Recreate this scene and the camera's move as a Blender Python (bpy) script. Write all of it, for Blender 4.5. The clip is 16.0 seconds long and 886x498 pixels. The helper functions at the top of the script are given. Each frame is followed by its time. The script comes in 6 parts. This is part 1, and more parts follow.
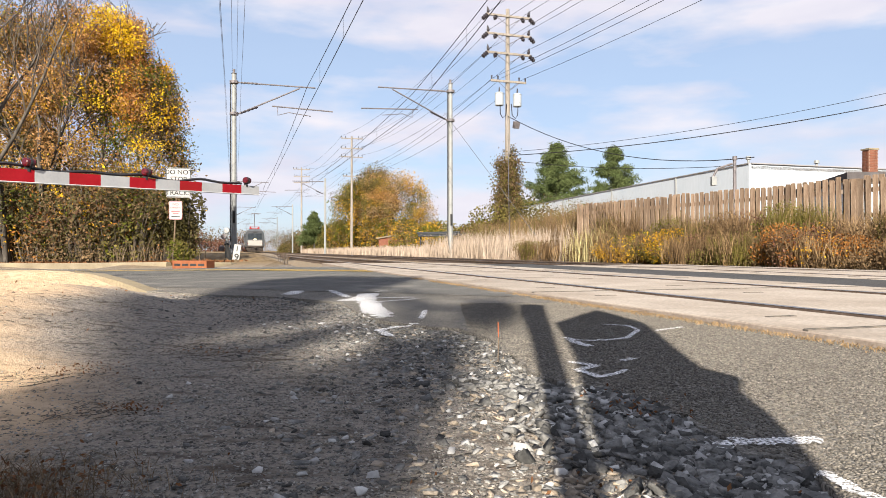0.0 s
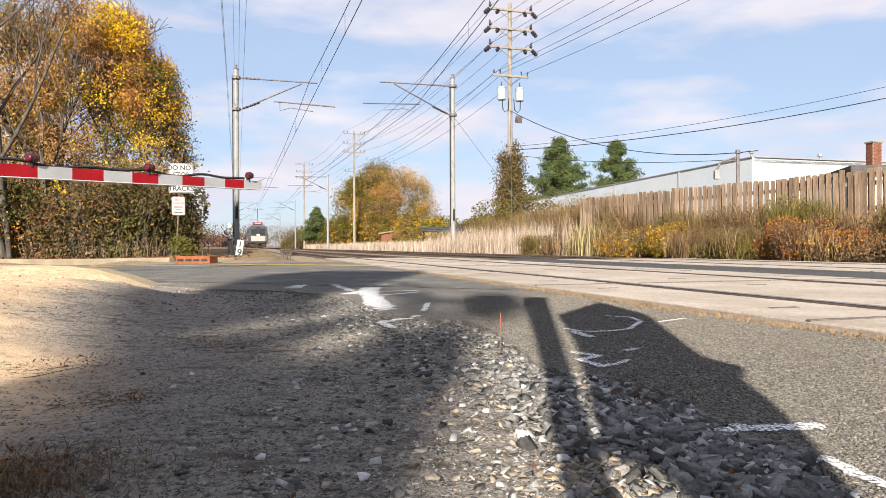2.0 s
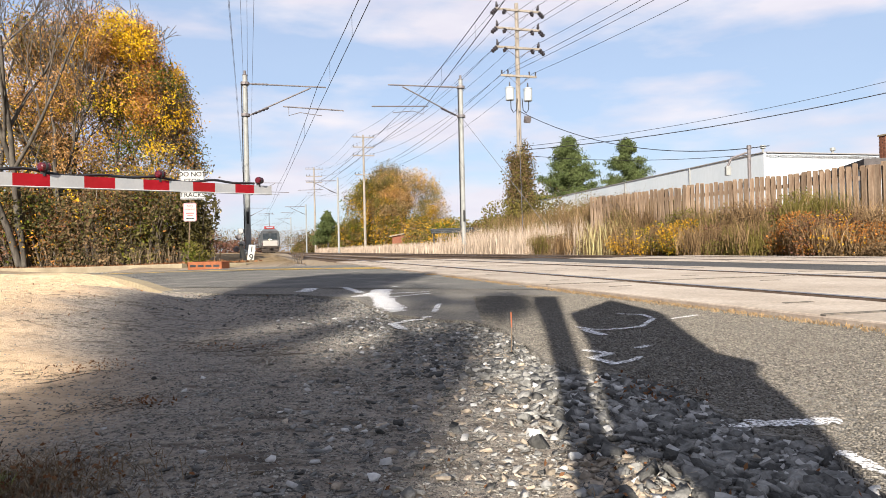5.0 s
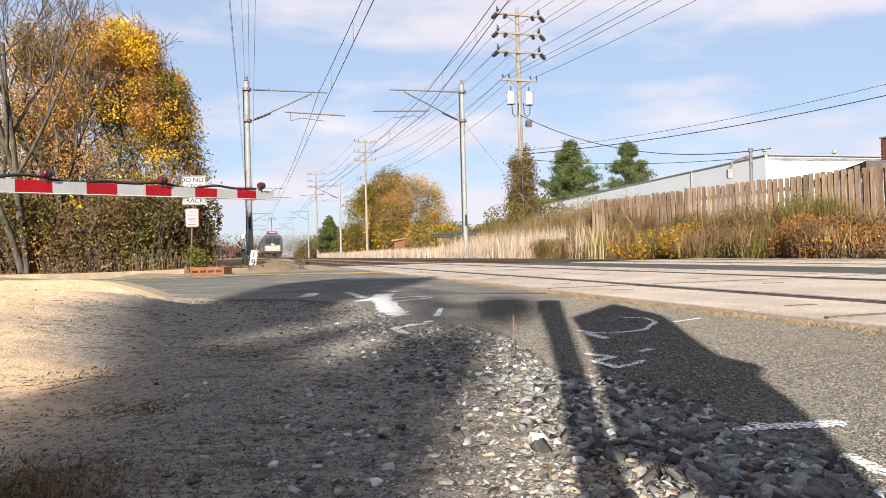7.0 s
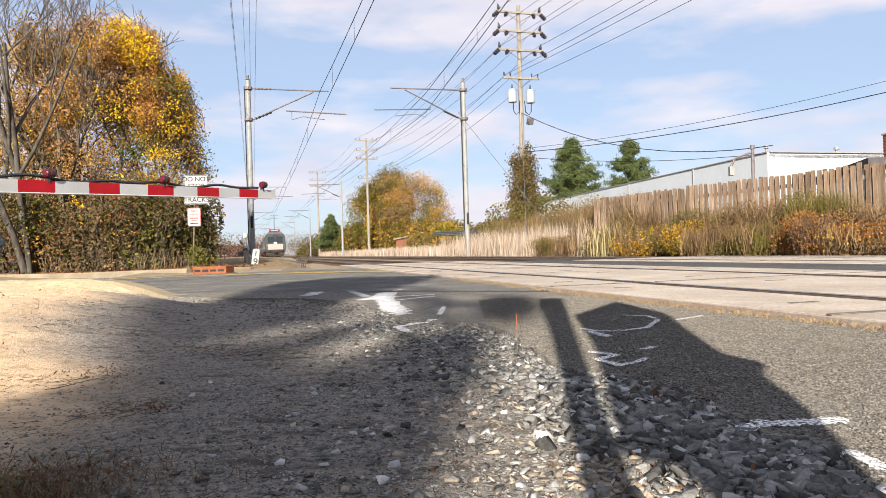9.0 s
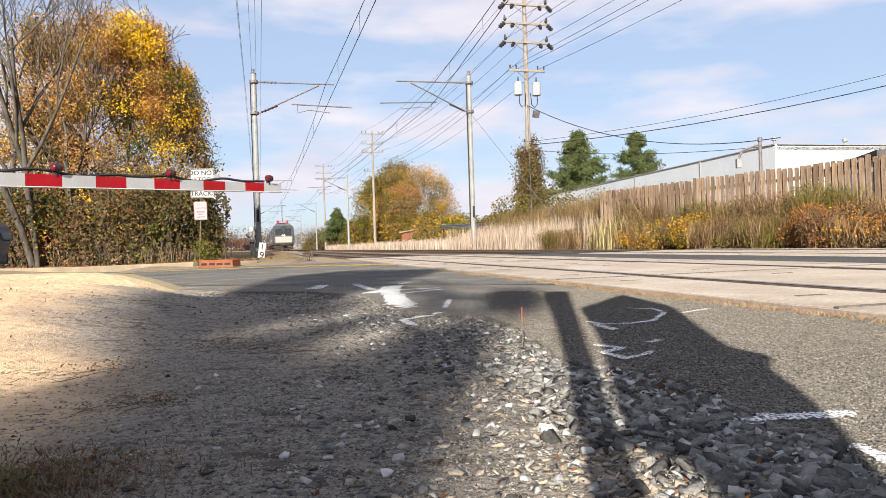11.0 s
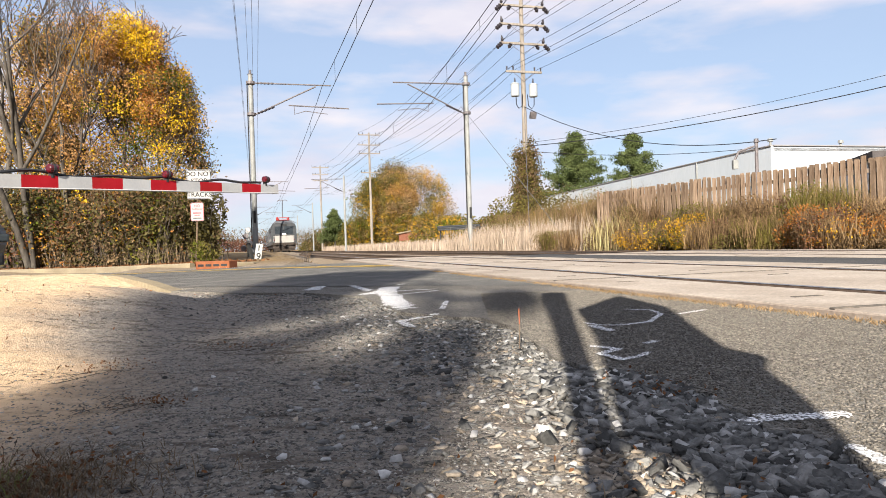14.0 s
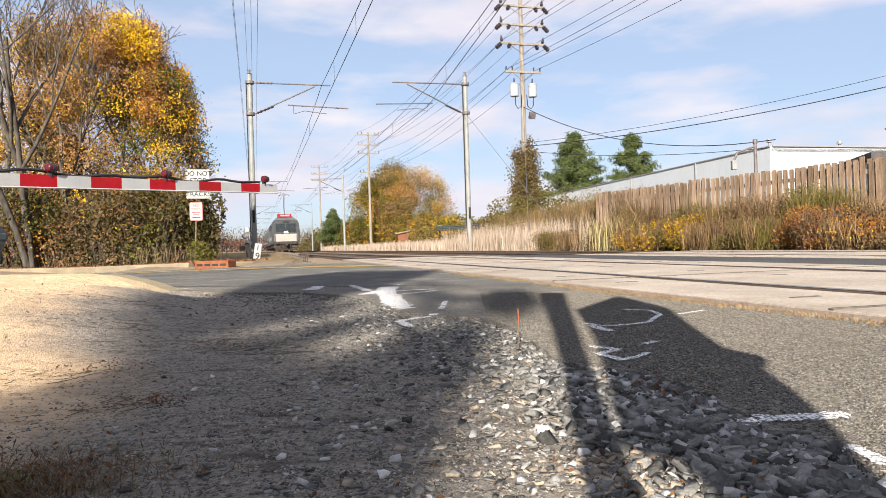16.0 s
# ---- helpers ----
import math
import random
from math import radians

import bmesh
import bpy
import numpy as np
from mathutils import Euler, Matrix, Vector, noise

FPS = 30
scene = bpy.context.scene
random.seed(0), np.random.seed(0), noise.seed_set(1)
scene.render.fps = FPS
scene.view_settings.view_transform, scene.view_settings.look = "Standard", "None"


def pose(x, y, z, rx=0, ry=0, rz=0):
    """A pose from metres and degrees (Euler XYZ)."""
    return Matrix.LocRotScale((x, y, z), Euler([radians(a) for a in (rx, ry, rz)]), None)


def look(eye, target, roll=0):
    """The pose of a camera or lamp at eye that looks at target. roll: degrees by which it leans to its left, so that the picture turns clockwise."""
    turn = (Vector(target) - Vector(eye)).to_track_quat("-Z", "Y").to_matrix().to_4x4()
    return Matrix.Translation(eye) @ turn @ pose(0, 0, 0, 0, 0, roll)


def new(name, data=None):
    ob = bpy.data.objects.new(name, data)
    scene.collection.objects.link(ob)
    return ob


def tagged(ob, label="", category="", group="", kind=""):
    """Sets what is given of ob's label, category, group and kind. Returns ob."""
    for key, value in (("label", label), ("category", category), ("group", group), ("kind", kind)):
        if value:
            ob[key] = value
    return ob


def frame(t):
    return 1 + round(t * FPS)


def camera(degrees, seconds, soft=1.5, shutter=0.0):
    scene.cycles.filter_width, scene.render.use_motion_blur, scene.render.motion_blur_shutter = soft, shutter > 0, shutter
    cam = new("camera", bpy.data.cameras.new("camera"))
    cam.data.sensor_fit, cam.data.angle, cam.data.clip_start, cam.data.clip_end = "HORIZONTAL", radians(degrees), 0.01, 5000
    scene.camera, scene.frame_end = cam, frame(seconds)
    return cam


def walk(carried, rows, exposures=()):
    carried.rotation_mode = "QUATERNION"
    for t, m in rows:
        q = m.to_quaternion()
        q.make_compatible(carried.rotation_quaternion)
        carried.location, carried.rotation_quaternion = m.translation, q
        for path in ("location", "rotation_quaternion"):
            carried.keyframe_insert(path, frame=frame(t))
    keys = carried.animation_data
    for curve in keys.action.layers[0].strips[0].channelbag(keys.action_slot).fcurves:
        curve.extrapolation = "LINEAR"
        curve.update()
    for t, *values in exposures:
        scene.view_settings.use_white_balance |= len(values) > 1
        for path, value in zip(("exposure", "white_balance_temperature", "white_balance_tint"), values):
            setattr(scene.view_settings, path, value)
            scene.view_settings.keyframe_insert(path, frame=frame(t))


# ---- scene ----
cam = camera(65.0, 16.0, soft=0.9)
PATH = [
    (0, (0.001, 0.001, 0.28), (0.001, 2.001, 0.286), -0.0),
    (0.5, (0.004, 0.004, 0.272), (0.004, 2.004, 0.277), -0.1),
    (1, (0.005, 0.004, 0.267), (0.003, 2.004, 0.268), -0.2),
    (1.5, (0.008, 0.006, 0.267), (0.004, 2.006, 0.263), -0.2),
    (2, (0.003, 0.0, 0.268), (-0.005, 2.0, 0.26), -0.2),
    (2.5, (0.004, 0.004, 0.266), (-0.011, 2.004, 0.256), -0.4),
    (3, (0.004, 0.002, 0.265), (-0.019, 2.002, 0.254), -0.6),
    (3.5, (0.003, 0.001, 0.265), (-0.026, 2.0, 0.256), -0.8),
    (4, (0.009, 0.01, 0.262), (-0.025, 2.01, 0.256), -1.0),
    (6.5, (0.007, 0.004, 0.264), (-0.036, 2.004, 0.269), -1.4),
    (7, (0.009, 0.009, 0.262), (-0.036, 2.008, 0.272), -1.5),
    (7.5, (0.008, 0.006, 0.264), (-0.041, 2.005, 0.275), -1.5),
    (8, (0.006, 0.004, 0.264), (-0.045, 2.004, 0.276), -1.6),
    (8.5, (0.008, 0.007, 0.264), (-0.044, 2.006, 0.274), -1.7),
    (9, (0.005, 0.001, 0.264), (-0.045, 2.0, 0.269), -1.7),
    (11.5, (0.008, 0.006, 0.263), (-0.062, 2.005, 0.248), -1.8),
    (12, (0.007, 0.005, 0.263), (-0.062, 2.004, 0.248), -1.8),
    (12.5, (0.005, 0.001, 0.264), (-0.063, 1.999, 0.248), -1.7),
    (13, (0.006, 0.003, 0.264), (-0.06, 2.002, 0.25), -1.7),
    (13.5, (0.008, 0.006, 0.262), (-0.055, 2.005, 0.249), -1.7),
    (14, (0.007, 0.003, 0.264), (-0.052, 2.002, 0.253), -1.8),
    (14.5, (0.006, 0.003, 0.264), (-0.05, 2.002, 0.253), -1.7),
    (15, (0.009, 0.007, 0.263), (-0.047, 2.006, 0.252), -1.7),
    (15.5, (0.006, 0.003, 0.264), (-0.05, 2.002, 0.253), -1.7),
    (16, (0.006, 0.003, 0.264), (-0.05, 2.002, 0.253), -1.7),
]
walk(cam, [(t, look(eye, target, roll)) for t, eye, target, roll in PATH])

# ---- light ----
SUN_EL, SUN_AZ = 27.0, 6.2          # the sun stands behind the camera, a little to its left
world = bpy.data.worlds.new("sky")
scene.world = world
world.use_nodes = True


def build_sky():
    nt = world.node_tree
    nt.nodes.clear()
    out = nt.nodes.new("ShaderNodeOutputWorld")
    bg = nt.nodes.new("ShaderNodeBackground")
    sky = nt.nodes.new("ShaderNodeTexSky")
    sky.sky_type, sky.sun_disc = "NISHITA", False
    sky.sun_elevation, sky.sun_rotation = radians(SUN_EL), radians(180 + SUN_AZ)
    sky.air_density, sky.dust_density, sky.ozone_density = 1.0, 0.6, 2.0
    co = nt.nodes.new("ShaderNodeTexCoord")
    mp = nt.nodes.new("ShaderNodeMapping")
    mp.inputs["Scale"].default_value = (1.0, 1.0, 3.6)
    mp.inputs["Location"].default_value = (0.35, 0.2, 0.1)
    n1 = nt.nodes.new("ShaderNodeTexNoise")
    n1.inputs["Scale"].default_value, n1.inputs["Detail"].default_value, n1.inputs["Roughness"].default_value = 3.3, 9, 0.5
    ramp = nt.nodes.new("ShaderNodeValToRGB")
    ramp.color_ramp.elements[0].position, ramp.color_ramp.elements[1].position = 0.43, 0.585
    ramp.color_ramp.elements[0].color, ramp.color_ramp.elements[1].color = (0.10, 0.10, 0.10, 1), (0.95, 0.95, 0.95, 1)
    mix = nt.nodes.new("ShaderNodeMix")
    mix.data_type = "RGBA"
    mix.inputs["B"].default_value = (6.1, 5.9, 6.5, 1)
    tone = nt.nodes.new("ShaderNodeTexNoise")
    tone.inputs["Scale"].default_value, tone.inputs["Detail"].default_value = 5.5, 5
    tones = nt.nodes.new("ShaderNodeMix")
    tones.data_type = "RGBA"
    tones.inputs["A"].default_value, tones.inputs["B"].default_value = (4.3, 4.3, 5.5, 1), (7.5, 7.1, 7.2, 1)
    L = nt.links.new
    L(mp.outputs["Vector"], tone.inputs["Vector"])
    L(tone.outputs["Fac"], tones.inputs["Factor"])
    L(tones.outputs["Result"], mix.inputs["B"])
    L(co.outputs["Generated"], mp.inputs["Vector"])
    L(mp.outputs["Vector"], n1.inputs["Vector"])
    L(n1.outputs["Fac"], ramp.inputs["Fac"])
    L(ramp.outputs["Color"], mix.inputs["Factor"])
    haze = nt.nodes.new("ShaderNodeMix")
    haze.data_type = "RGBA"
    haze.inputs["Factor"].default_value = 0.62
    haze.inputs["B"].default_value = (3.5, 4.5, 6.3, 1)
    L(sky.outputs["Color"], haze.inputs["A"])
    L(haze.outputs["Result"], mix.inputs["A"])
    L(mix.outputs["Result"], bg.inputs["Color"])
    bg.inputs["Strength"].default_value = 0.049
    L(bg.outputs["Background"], out.inputs["Surface"])


build_sky()
sun_data = bpy.data.lights.new("sun", "SUN")
sun_data.energy, sun_data.angle, sun_data.color = 5.0, radians(0.53), (1.0, 0.92, 0.80)
sun = new("sun", sun_data)
SUN_DIR = Vector((math.sin(radians(SUN_AZ)) * math.cos(radians(SUN_EL)), math.cos(radians(SUN_AZ)) * math.cos(radians(SUN_EL)), -math.sin(radians(SUN_EL))))
sun.matrix_world = look((0, -20, 30), tuple(Vector((0, -20, 30)) + SUN_DIR))
scene.view_settings.exposure = 1.58


# ---- materials ----
def mat(name, c1, c2=None, scale=6.0, rough=0.8, bump=0.15, fine=70.0, metal=0.0, vary=0.0, spec=0.1, c3=None, stain=1.1, leaf=0.0, glow=None, mid=0.5, wid=0.16, stretch=(1, 1, 1), dist=0.01, grain=0.18):
    """Two-colour noise at two scales with relief; vary: spread of brightness by island and by object."""
    m = bpy.data.materials.new(name)
    m.use_nodes = True
    nt = m.node_tree
    N, L = nt.nodes.new, nt.links.new
    b = nt.nodes["Principled BSDF"]
    b.inputs["Roughness"].default_value, b.inputs["Metallic"].default_value = rough, metal
    b.inputs["Specular IOR Level"].default_value = spec
    c2 = c2 or tuple(0.8 * v for v in c1)
    co = N("ShaderNodeTexCoord")
    mp = N("ShaderNodeMapping")
    mp.inputs["Scale"].default_value = stretch
    L(co.outputs["Object"], mp.inputs["Vector"])
    n1, n2 = N("ShaderNodeTexNoise"), N("ShaderNodeTexNoise")
    n1.inputs["Scale"].default_value, n1.inputs["Detail"].default_value = scale, 6
    n2.inputs["Scale"].default_value, n2.inputs["Detail"].default_value = fine, 4
    L(mp.outputs["Vector"], n1.inputs["Vector"])
    L(mp.outputs["Vector"], n2.inputs["Vector"])
    r = N("ShaderNodeValToRGB")
    r.color_ramp.elements[0].position, r.color_ramp.elements[1].position = mid - wid, mid + wid
    r.color_ramp.elements[0].color, r.color_ramp.elements[1].color = (*c1, 1), (*c2, 1)
    L(n1.outputs["Fac"], r.inputs["Fac"])
    col = r.outputs["Color"]
    if c3:
        n3 = N("ShaderNodeTexNoise")
        n3.inputs["Scale"].default_value, n3.inputs["Detail"].default_value = stain, 5
        L(mp.outputs["Vector"], n3.inputs["Vector"])
        r3 = N("ShaderNodeValToRGB")
        r3.color_ramp.elements[0].position, r3.color_ramp.elements[1].position = 0.5, 0.66
        L(n3.outputs["Fac"], r3.inputs["Fac"])
        mx = N("ShaderNodeMix")
        mx.data_type = "RGBA"
        mx.inputs["B"].default_value = (*c3, 1)
        L(r3.outputs["Color"], mx.inputs["Factor"])
        L(col, mx.inputs["A"])
        col = mx.outputs["Result"]
    hs = N("ShaderNodeHueSaturation")
    L(col, hs.inputs["Color"])
    mr = N("ShaderNodeMapRange")
    mr.inputs["From Min"].default_value, mr.inputs["From Max"].default_value = 0.3, 0.7
    mr.inputs["To Min"].default_value, mr.inputs["To Max"].default_value = 1 - grain, 1 + grain
    L(n2.outputs["Fac"], mr.inputs["Value"])
    val = mr.outputs["Result"]
    if vary:
        ge, oi, ad = N("ShaderNodeNewGeometry"), N("ShaderNodeObjectInfo"), N("ShaderNodeMath")
        ad.operation = "ADD"
        L(ge.outputs["Random Per Island"], ad.inputs[0])
        L(oi.outputs["Random"], ad.inputs[1])
        fr = N("ShaderNodeMath")
        fr.operation = "FRACT"
        L(ad.outputs[0], fr.inputs[0])
        mv = N("ShaderNodeMapRange")
        mv.inputs["To Min"].default_value, mv.inputs["To Max"].default_value = 1 - vary, 1 + vary
        L(fr.outputs[0], mv.inputs["Value"])
        mu = N("ShaderNodeMath")
        mu.operation = "MULTIPLY"
        L(val, mu.inputs[0])
        L(mv.outputs["Result"], mu.inputs[1])
        val = mu.outputs[0]
    L(val, hs.inputs["Value"])
    L(hs.outputs["Color"], b.inputs["Base Color"])
    if bump:
        bp = N("ShaderNodeBump")
        bp.inputs["Strength"].default_value, bp.inputs["Distance"].default_value = bump, dist
        L(n2.outputs["Fac"], bp.inputs["Height"])
        L(bp.outputs["Normal"], b.inputs["Normal"])
    if leaf:
        tr, ms = N("ShaderNodeBsdfTranslucent"), N("ShaderNodeMixShader")
        L(hs.outputs["Color"], tr.inputs["Color"])
        ms.inputs["Fac"].default_value = leaf
        L(b.outputs["BSDF"], ms.inputs[1])
        L(tr.outputs["BSDF"], ms.inputs[2])
        L(ms.outputs["Shader"], nt.nodes["Material Output"].inputs["Surface"])
    if glow:
        b.inputs["Emission Color"].default_value, b.inputs["Emission Strength"].default_value = (*glow[:3], 1), glow[3]
    return m


M = {
    "asphalt": mat("asphalt", (0.057, 0.052, 0.046), (0.218, 0.2, 0.174), 150, 0.92, 0.9, 240, c3=(0.165, 0.155, 0.138), stain=0.9, mid=0.5, wid=0.10, dist=0.006, grain=0.3),
    "lane": mat("lane_asphalt", (0.04, 0.039, 0.037), (0.165, 0.158, 0.146), 110, 0.92, 0.8, 220, c3=(0.155, 0.146, 0.132), stain=2.2, wid=0.12, dist=0.006, grain=0.3),
    "infill": mat("dark_asphalt", (0.03, 0.03, 0.032), (0.085, 0.083, 0.082), 120, 0.9, 0.6, 260, c3=(0.07, 0.068, 0.066), stain=0.7, dist=0.006, grain=0.3),
    "aggregate": mat("asphalt_aggregate", (0.09, 0.081, 0.07), (0.19, 0.171, 0.145), 90, 0.92, 0.4, 300, vary=0.42),
    "concrete": mat("concrete", (0.27, 0.23, 0.19), (0.335, 0.29, 0.245), 2.2, 0.85, 0.2, 60, c3=(0.24, 0.2, 0.162), stain=1.2, vary=0.06),
    "kerb": mat("kerb_concrete", (0.153, 0.1255, 0.0857), (0.1958, 0.1641, 0.1163), 3.0, 0.9, 0.4, 60, c3=(0.216, 0.18, 0.12)),
    "steel": mat("rail_steel", (0.085, 0.06, 0.045), (0.13, 0.095, 0.075), 9, 0.6, 0.2, 60, metal=0.3),
    "railtop": mat("rail_head", (0.20, 0.19, 0.19), (0.28, 0.26, 0.25), 9, 0.35, 0.05, 60, metal=0.8),
    "rubber": mat("flangeway_rubber", (0.13, 0.122, 0.118), (0.2, 0.187, 0.178), 9, 0.9, 0.3, 60),
    "slot": mat("lifting_slot_dirt", (0.06, 0.055, 0.05), (0.13, 0.11, 0.09), 20, 0.9, 0.3, 60),
    "ballast": mat("ballast", (0.19, 0.145, 0.1), (0.3, 0.24, 0.17), 14, 0.95, 1.0, 60, vary=0.3),
    "tie": mat("tie", (0.098, 0.07, 0.049), (0.154, 0.112, 0.077), 9, 0.9, 0.4, 50),
    "galv": mat("galvanised_steel", (0.17, 0.175, 0.172), (0.22, 0.225, 0.22), 5, 0.6, 0.1, 40, metal=0.1, c3=(0.205, 0.205, 0.198), grain=0.04),
    "darkgalv": mat("weathered_steel", (0.096, 0.09, 0.096), (0.15, 0.132, 0.132), 8, 0.6, 0.1, 40, metal=0.3),
    "wire": mat("wire", (0.012, 0.012, 0.014), (0.02, 0.02, 0.023), 3, 0.6, 0.0, 20),
    "wire_light": mat("bare_wire", (0.09, 0.09, 0.1), (0.13, 0.13, 0.145), 3, 0.5, 0.0, 20, metal=0.3),
    "polewood": mat("pole_wood", (0.15, 0.132, 0.112), (0.23, 0.205, 0.178), 4, 0.9, 0.4, 30, stretch=(3, 3, 0.3)),
    "fence": mat("fence_wood", (0.12, 0.08, 0.054), (0.235, 0.172, 0.122), 5, 0.9, 0.4, 40, vary=0.36, stretch=(3, 3, 0.35), c3=(0.175, 0.15, 0.128), stain=0.8),
    "insulator": mat("insulator", (0.016, 0.014, 0.018), (0.03, 0.026, 0.03), 9, 0.5, 0.0, 20, spec=0.2),
    "transformer": mat("transformer_paint", (0.25, 0.27, 0.285), (0.30, 0.32, 0.33), 3, 0.72, 0.02, 30, grain=0.04),
    "red": mat("red_reflective", (0.27, 0.007, 0.013), (0.31, 0.011, 0.018), 6, 0.72, 0.03, 40, c3=(0.24, 0.012, 0.012), grain=0.04),
    "white": mat("white_reflective", (0.34, 0.345, 0.35), (0.38, 0.38, 0.38), 5, 0.72, 0.03, 40, c3=(0.322, 0.322, 0.322), grain=0.04),
    "signwhite": mat("sign_white", (0.27, 0.267, 0.26), (0.3, 0.297, 0.29), 5, 0.72, 0.02, 40, grain=0.04),
    "signblack": mat("sign_black", (0.02, 0.02, 0.02), (0.03, 0.03, 0.03), 5, 0.72, 0.0, 40),
    "signred": mat("sign_red", (0.434, 0.07, 0.084), (0.462, 0.112, 0.119), 5, 0.72, 0.0, 40),
    "lens_red": mat("red_lens", (0.05, 0.001, 0.004), (0.065, 0.002, 0.005), 5, 0.15, 0.0, 40, spec=0.6),
    "black": mat("black_rubber", (0.018, 0.018, 0.02), (0.03, 0.03, 0.032), 5, 0.5, 0.05, 40),
    "bark": mat("bark", (0.04, 0.035, 0.03), (0.095, 0.083, 0.07), 5, 0.95, 0.8, 40, stretch=(2, 2, 0.5)),
    "twig": mat("twig", (0.05, 0.041, 0.033), (0.105, 0.085, 0.067), 5, 0.95, 0.2, 40),
    "yellow": mat("yellow_leaves", (0.6, 0.385, 0.014), (0.72, 0.5, 0.036), 0.8, 0.7, 0, 30, vary=0.28, leaf=0.42, spec=0.04),
    "gold": mat("gold_leaves", (0.378, 0.207, 0.018), (0.468, 0.279, 0.0315), 0.8, 0.7, 0, 30, vary=0.3, leaf=0.42, spec=0.04),
    "orange": mat("orange_leaves", (0.27, 0.112, 0.03), (0.35, 0.155, 0.045), 0.8, 0.7, 0, 30, vary=0.3, leaf=0.4, spec=0.04),
    "tan": mat("tan_leaves", (0.32, 0.175, 0.07), (0.43, 0.24, 0.095), 0.8, 0.75, 0, 30, vary=0.3, leaf=0.35, spec=0.04),
    "green": mat("green_leaves", (0.056, 0.0728, 0.0112), (0.1232, 0.1288, 0.0168), 0.8, 0.7, 0, 30, vary=0.35, leaf=0.3, spec=0.04),
    "olive": mat("olive_leaves", (0.1074, 0.0913, 0.0268), (0.161, 0.1347, 0.0376), 0.8, 0.8, 0, 30, vary=0.35, leaf=0.4, spec=0.04),
    "brown": mat("brown_leaves", (0.125, 0.08, 0.042), (0.215, 0.145, 0.08), 0.8, 0.8, 0, 30, vary=0.35, leaf=0.4, spec=0.04),
    "maroon": mat("maroon_leaves", (0.085, 0.04, 0.03), (0.14, 0.07, 0.048), 0.8, 0.8, 0, 30, vary=0.35, leaf=0.2, spec=0.04),
    # dark leaf tone: shade put into the colour, mixed through the foliage
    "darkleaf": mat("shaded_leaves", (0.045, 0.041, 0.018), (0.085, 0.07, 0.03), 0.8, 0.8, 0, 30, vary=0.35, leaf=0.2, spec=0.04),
    "conifer": mat("conifer_needles", (0.045, 0.062, 0.022), (0.095, 0.115, 0.044), 0.8, 0.8, 0, 30, vary=0.35, leaf=0.15, spec=0.04),
    "reed": mat("reeds", (0.29, 0.23, 0.175), (0.40, 0.325, 0.26), 1.2, 0.85, 0, 30, vary=0.22, leaf=0.25, spec=0.04),
    "reedyellow": mat("yellow_reeds", (0.30, 0.25, 0.115), (0.36, 0.31, 0.16), 1.2, 0.85, 0, 30, vary=0.22, leaf=0.25, spec=0.04),
    "drygrass": mat("dry_grass", (0.19, 0.125, 0.062), (0.28, 0.19, 0.105), 1.2, 0.85, 0, 30, vary=0.3, leaf=0.2, spec=0.04),
    "grassgreen": mat("green_grass", (0.12, 0.15, 0.042), (0.18, 0.198, 0.066), 1.2, 0.85, 0, 30, vary=0.3, leaf=0.2, spec=0.04),
    "building": mat("building_panel", (0.38, 0.42, 0.46), (0.42, 0.455, 0.49), 0.4, 0.72, 0.02, 8, stretch=(1, 1, 0.2), grain=0.04),
    "roofedge": mat("roof_edge", (0.18, 0.174, 0.18), (0.228, 0.216, 0.216), 2, 0.6, 0.02, 20),
    "darkroof": mat("dark_roof", (0.055, 0.05, 0.05), (0.09, 0.08, 0.08), 3, 0.8, 0.2, 30),
    "brick": mat("brick", (0.115, 0.045, 0.028), (0.17, 0.075, 0.048), 7, 0.9, 0.3, 60, vary=0.2),
    "mortar": mat("mortar", (0.204, 0.162, 0.132), (0.252, 0.21, 0.174), 7, 0.9, 0.3, 60),
    "clay": mat("clay_inlet", (0.1555, 0.0518, 0.0238), (0.1987, 0.0734, 0.0346), 7, 0.85, 0.3, 60),
    "yellowline": mat("yellow_road_paint", (0.42, 0.27, 0.04), (0.5, 0.34, 0.08), 8, 0.7, 0.3, 90, c3=(0.196, 0.154, 0.084), stain=3),
    "trainsilver": mat("stainless_body", (0.07, 0.073, 0.08), (0.105, 0.108, 0.115), 2, 0.55, 0.02, 20, metal=0.25, stretch=(1, 0.2, 2), grain=0.04),
    "traindark": mat("dark_grey_cab", (0.03, 0.033, 0.036), (0.045, 0.048, 0.051), 2, 0.72, 0.02, 20, grain=0.04),
    "trainwhite": mat("white_cab_nose", (0.21, 0.2, 0.188), (0.245, 0.233, 0.218), 2, 0.72, 0.02, 20, grain=0.04),
    "traingrey": mat("grey_cab", (0.03, 0.032, 0.035), (0.045, 0.047, 0.05), 2, 0.72, 0.02, 20, grain=0.04),
    "trainred": mat("red_roof_gear", (0.2, 0.022, 0.022), (0.25, 0.04, 0.035), 3, 0.72, 0.02, 20),
    "underframe": mat("underframe", (0.02, 0.017, 0.015), (0.05, 0.04, 0.034), 6, 0.8, 0.2, 20),
    "glassdark": mat("dark_glass", (0.012, 0.016, 0.018), (0.02, 0.025, 0.028), 2, 0.08, 0.0, 20, spec=0.5),
    "headlight": mat("headlight_glow", (0.9, 0.8, 0.55), (0.9, 0.8, 0.55), 2, 0.3, 0, 20, glow=(1.0, 0.76, 0.45, 0.22)),
    "carpaint": mat("dark_blue_grey_car_paint", (0.02, 0.025, 0.035), (0.03, 0.035, 0.045), 2, 0.3, 0, 20, spec=0.25, grain=0.04),
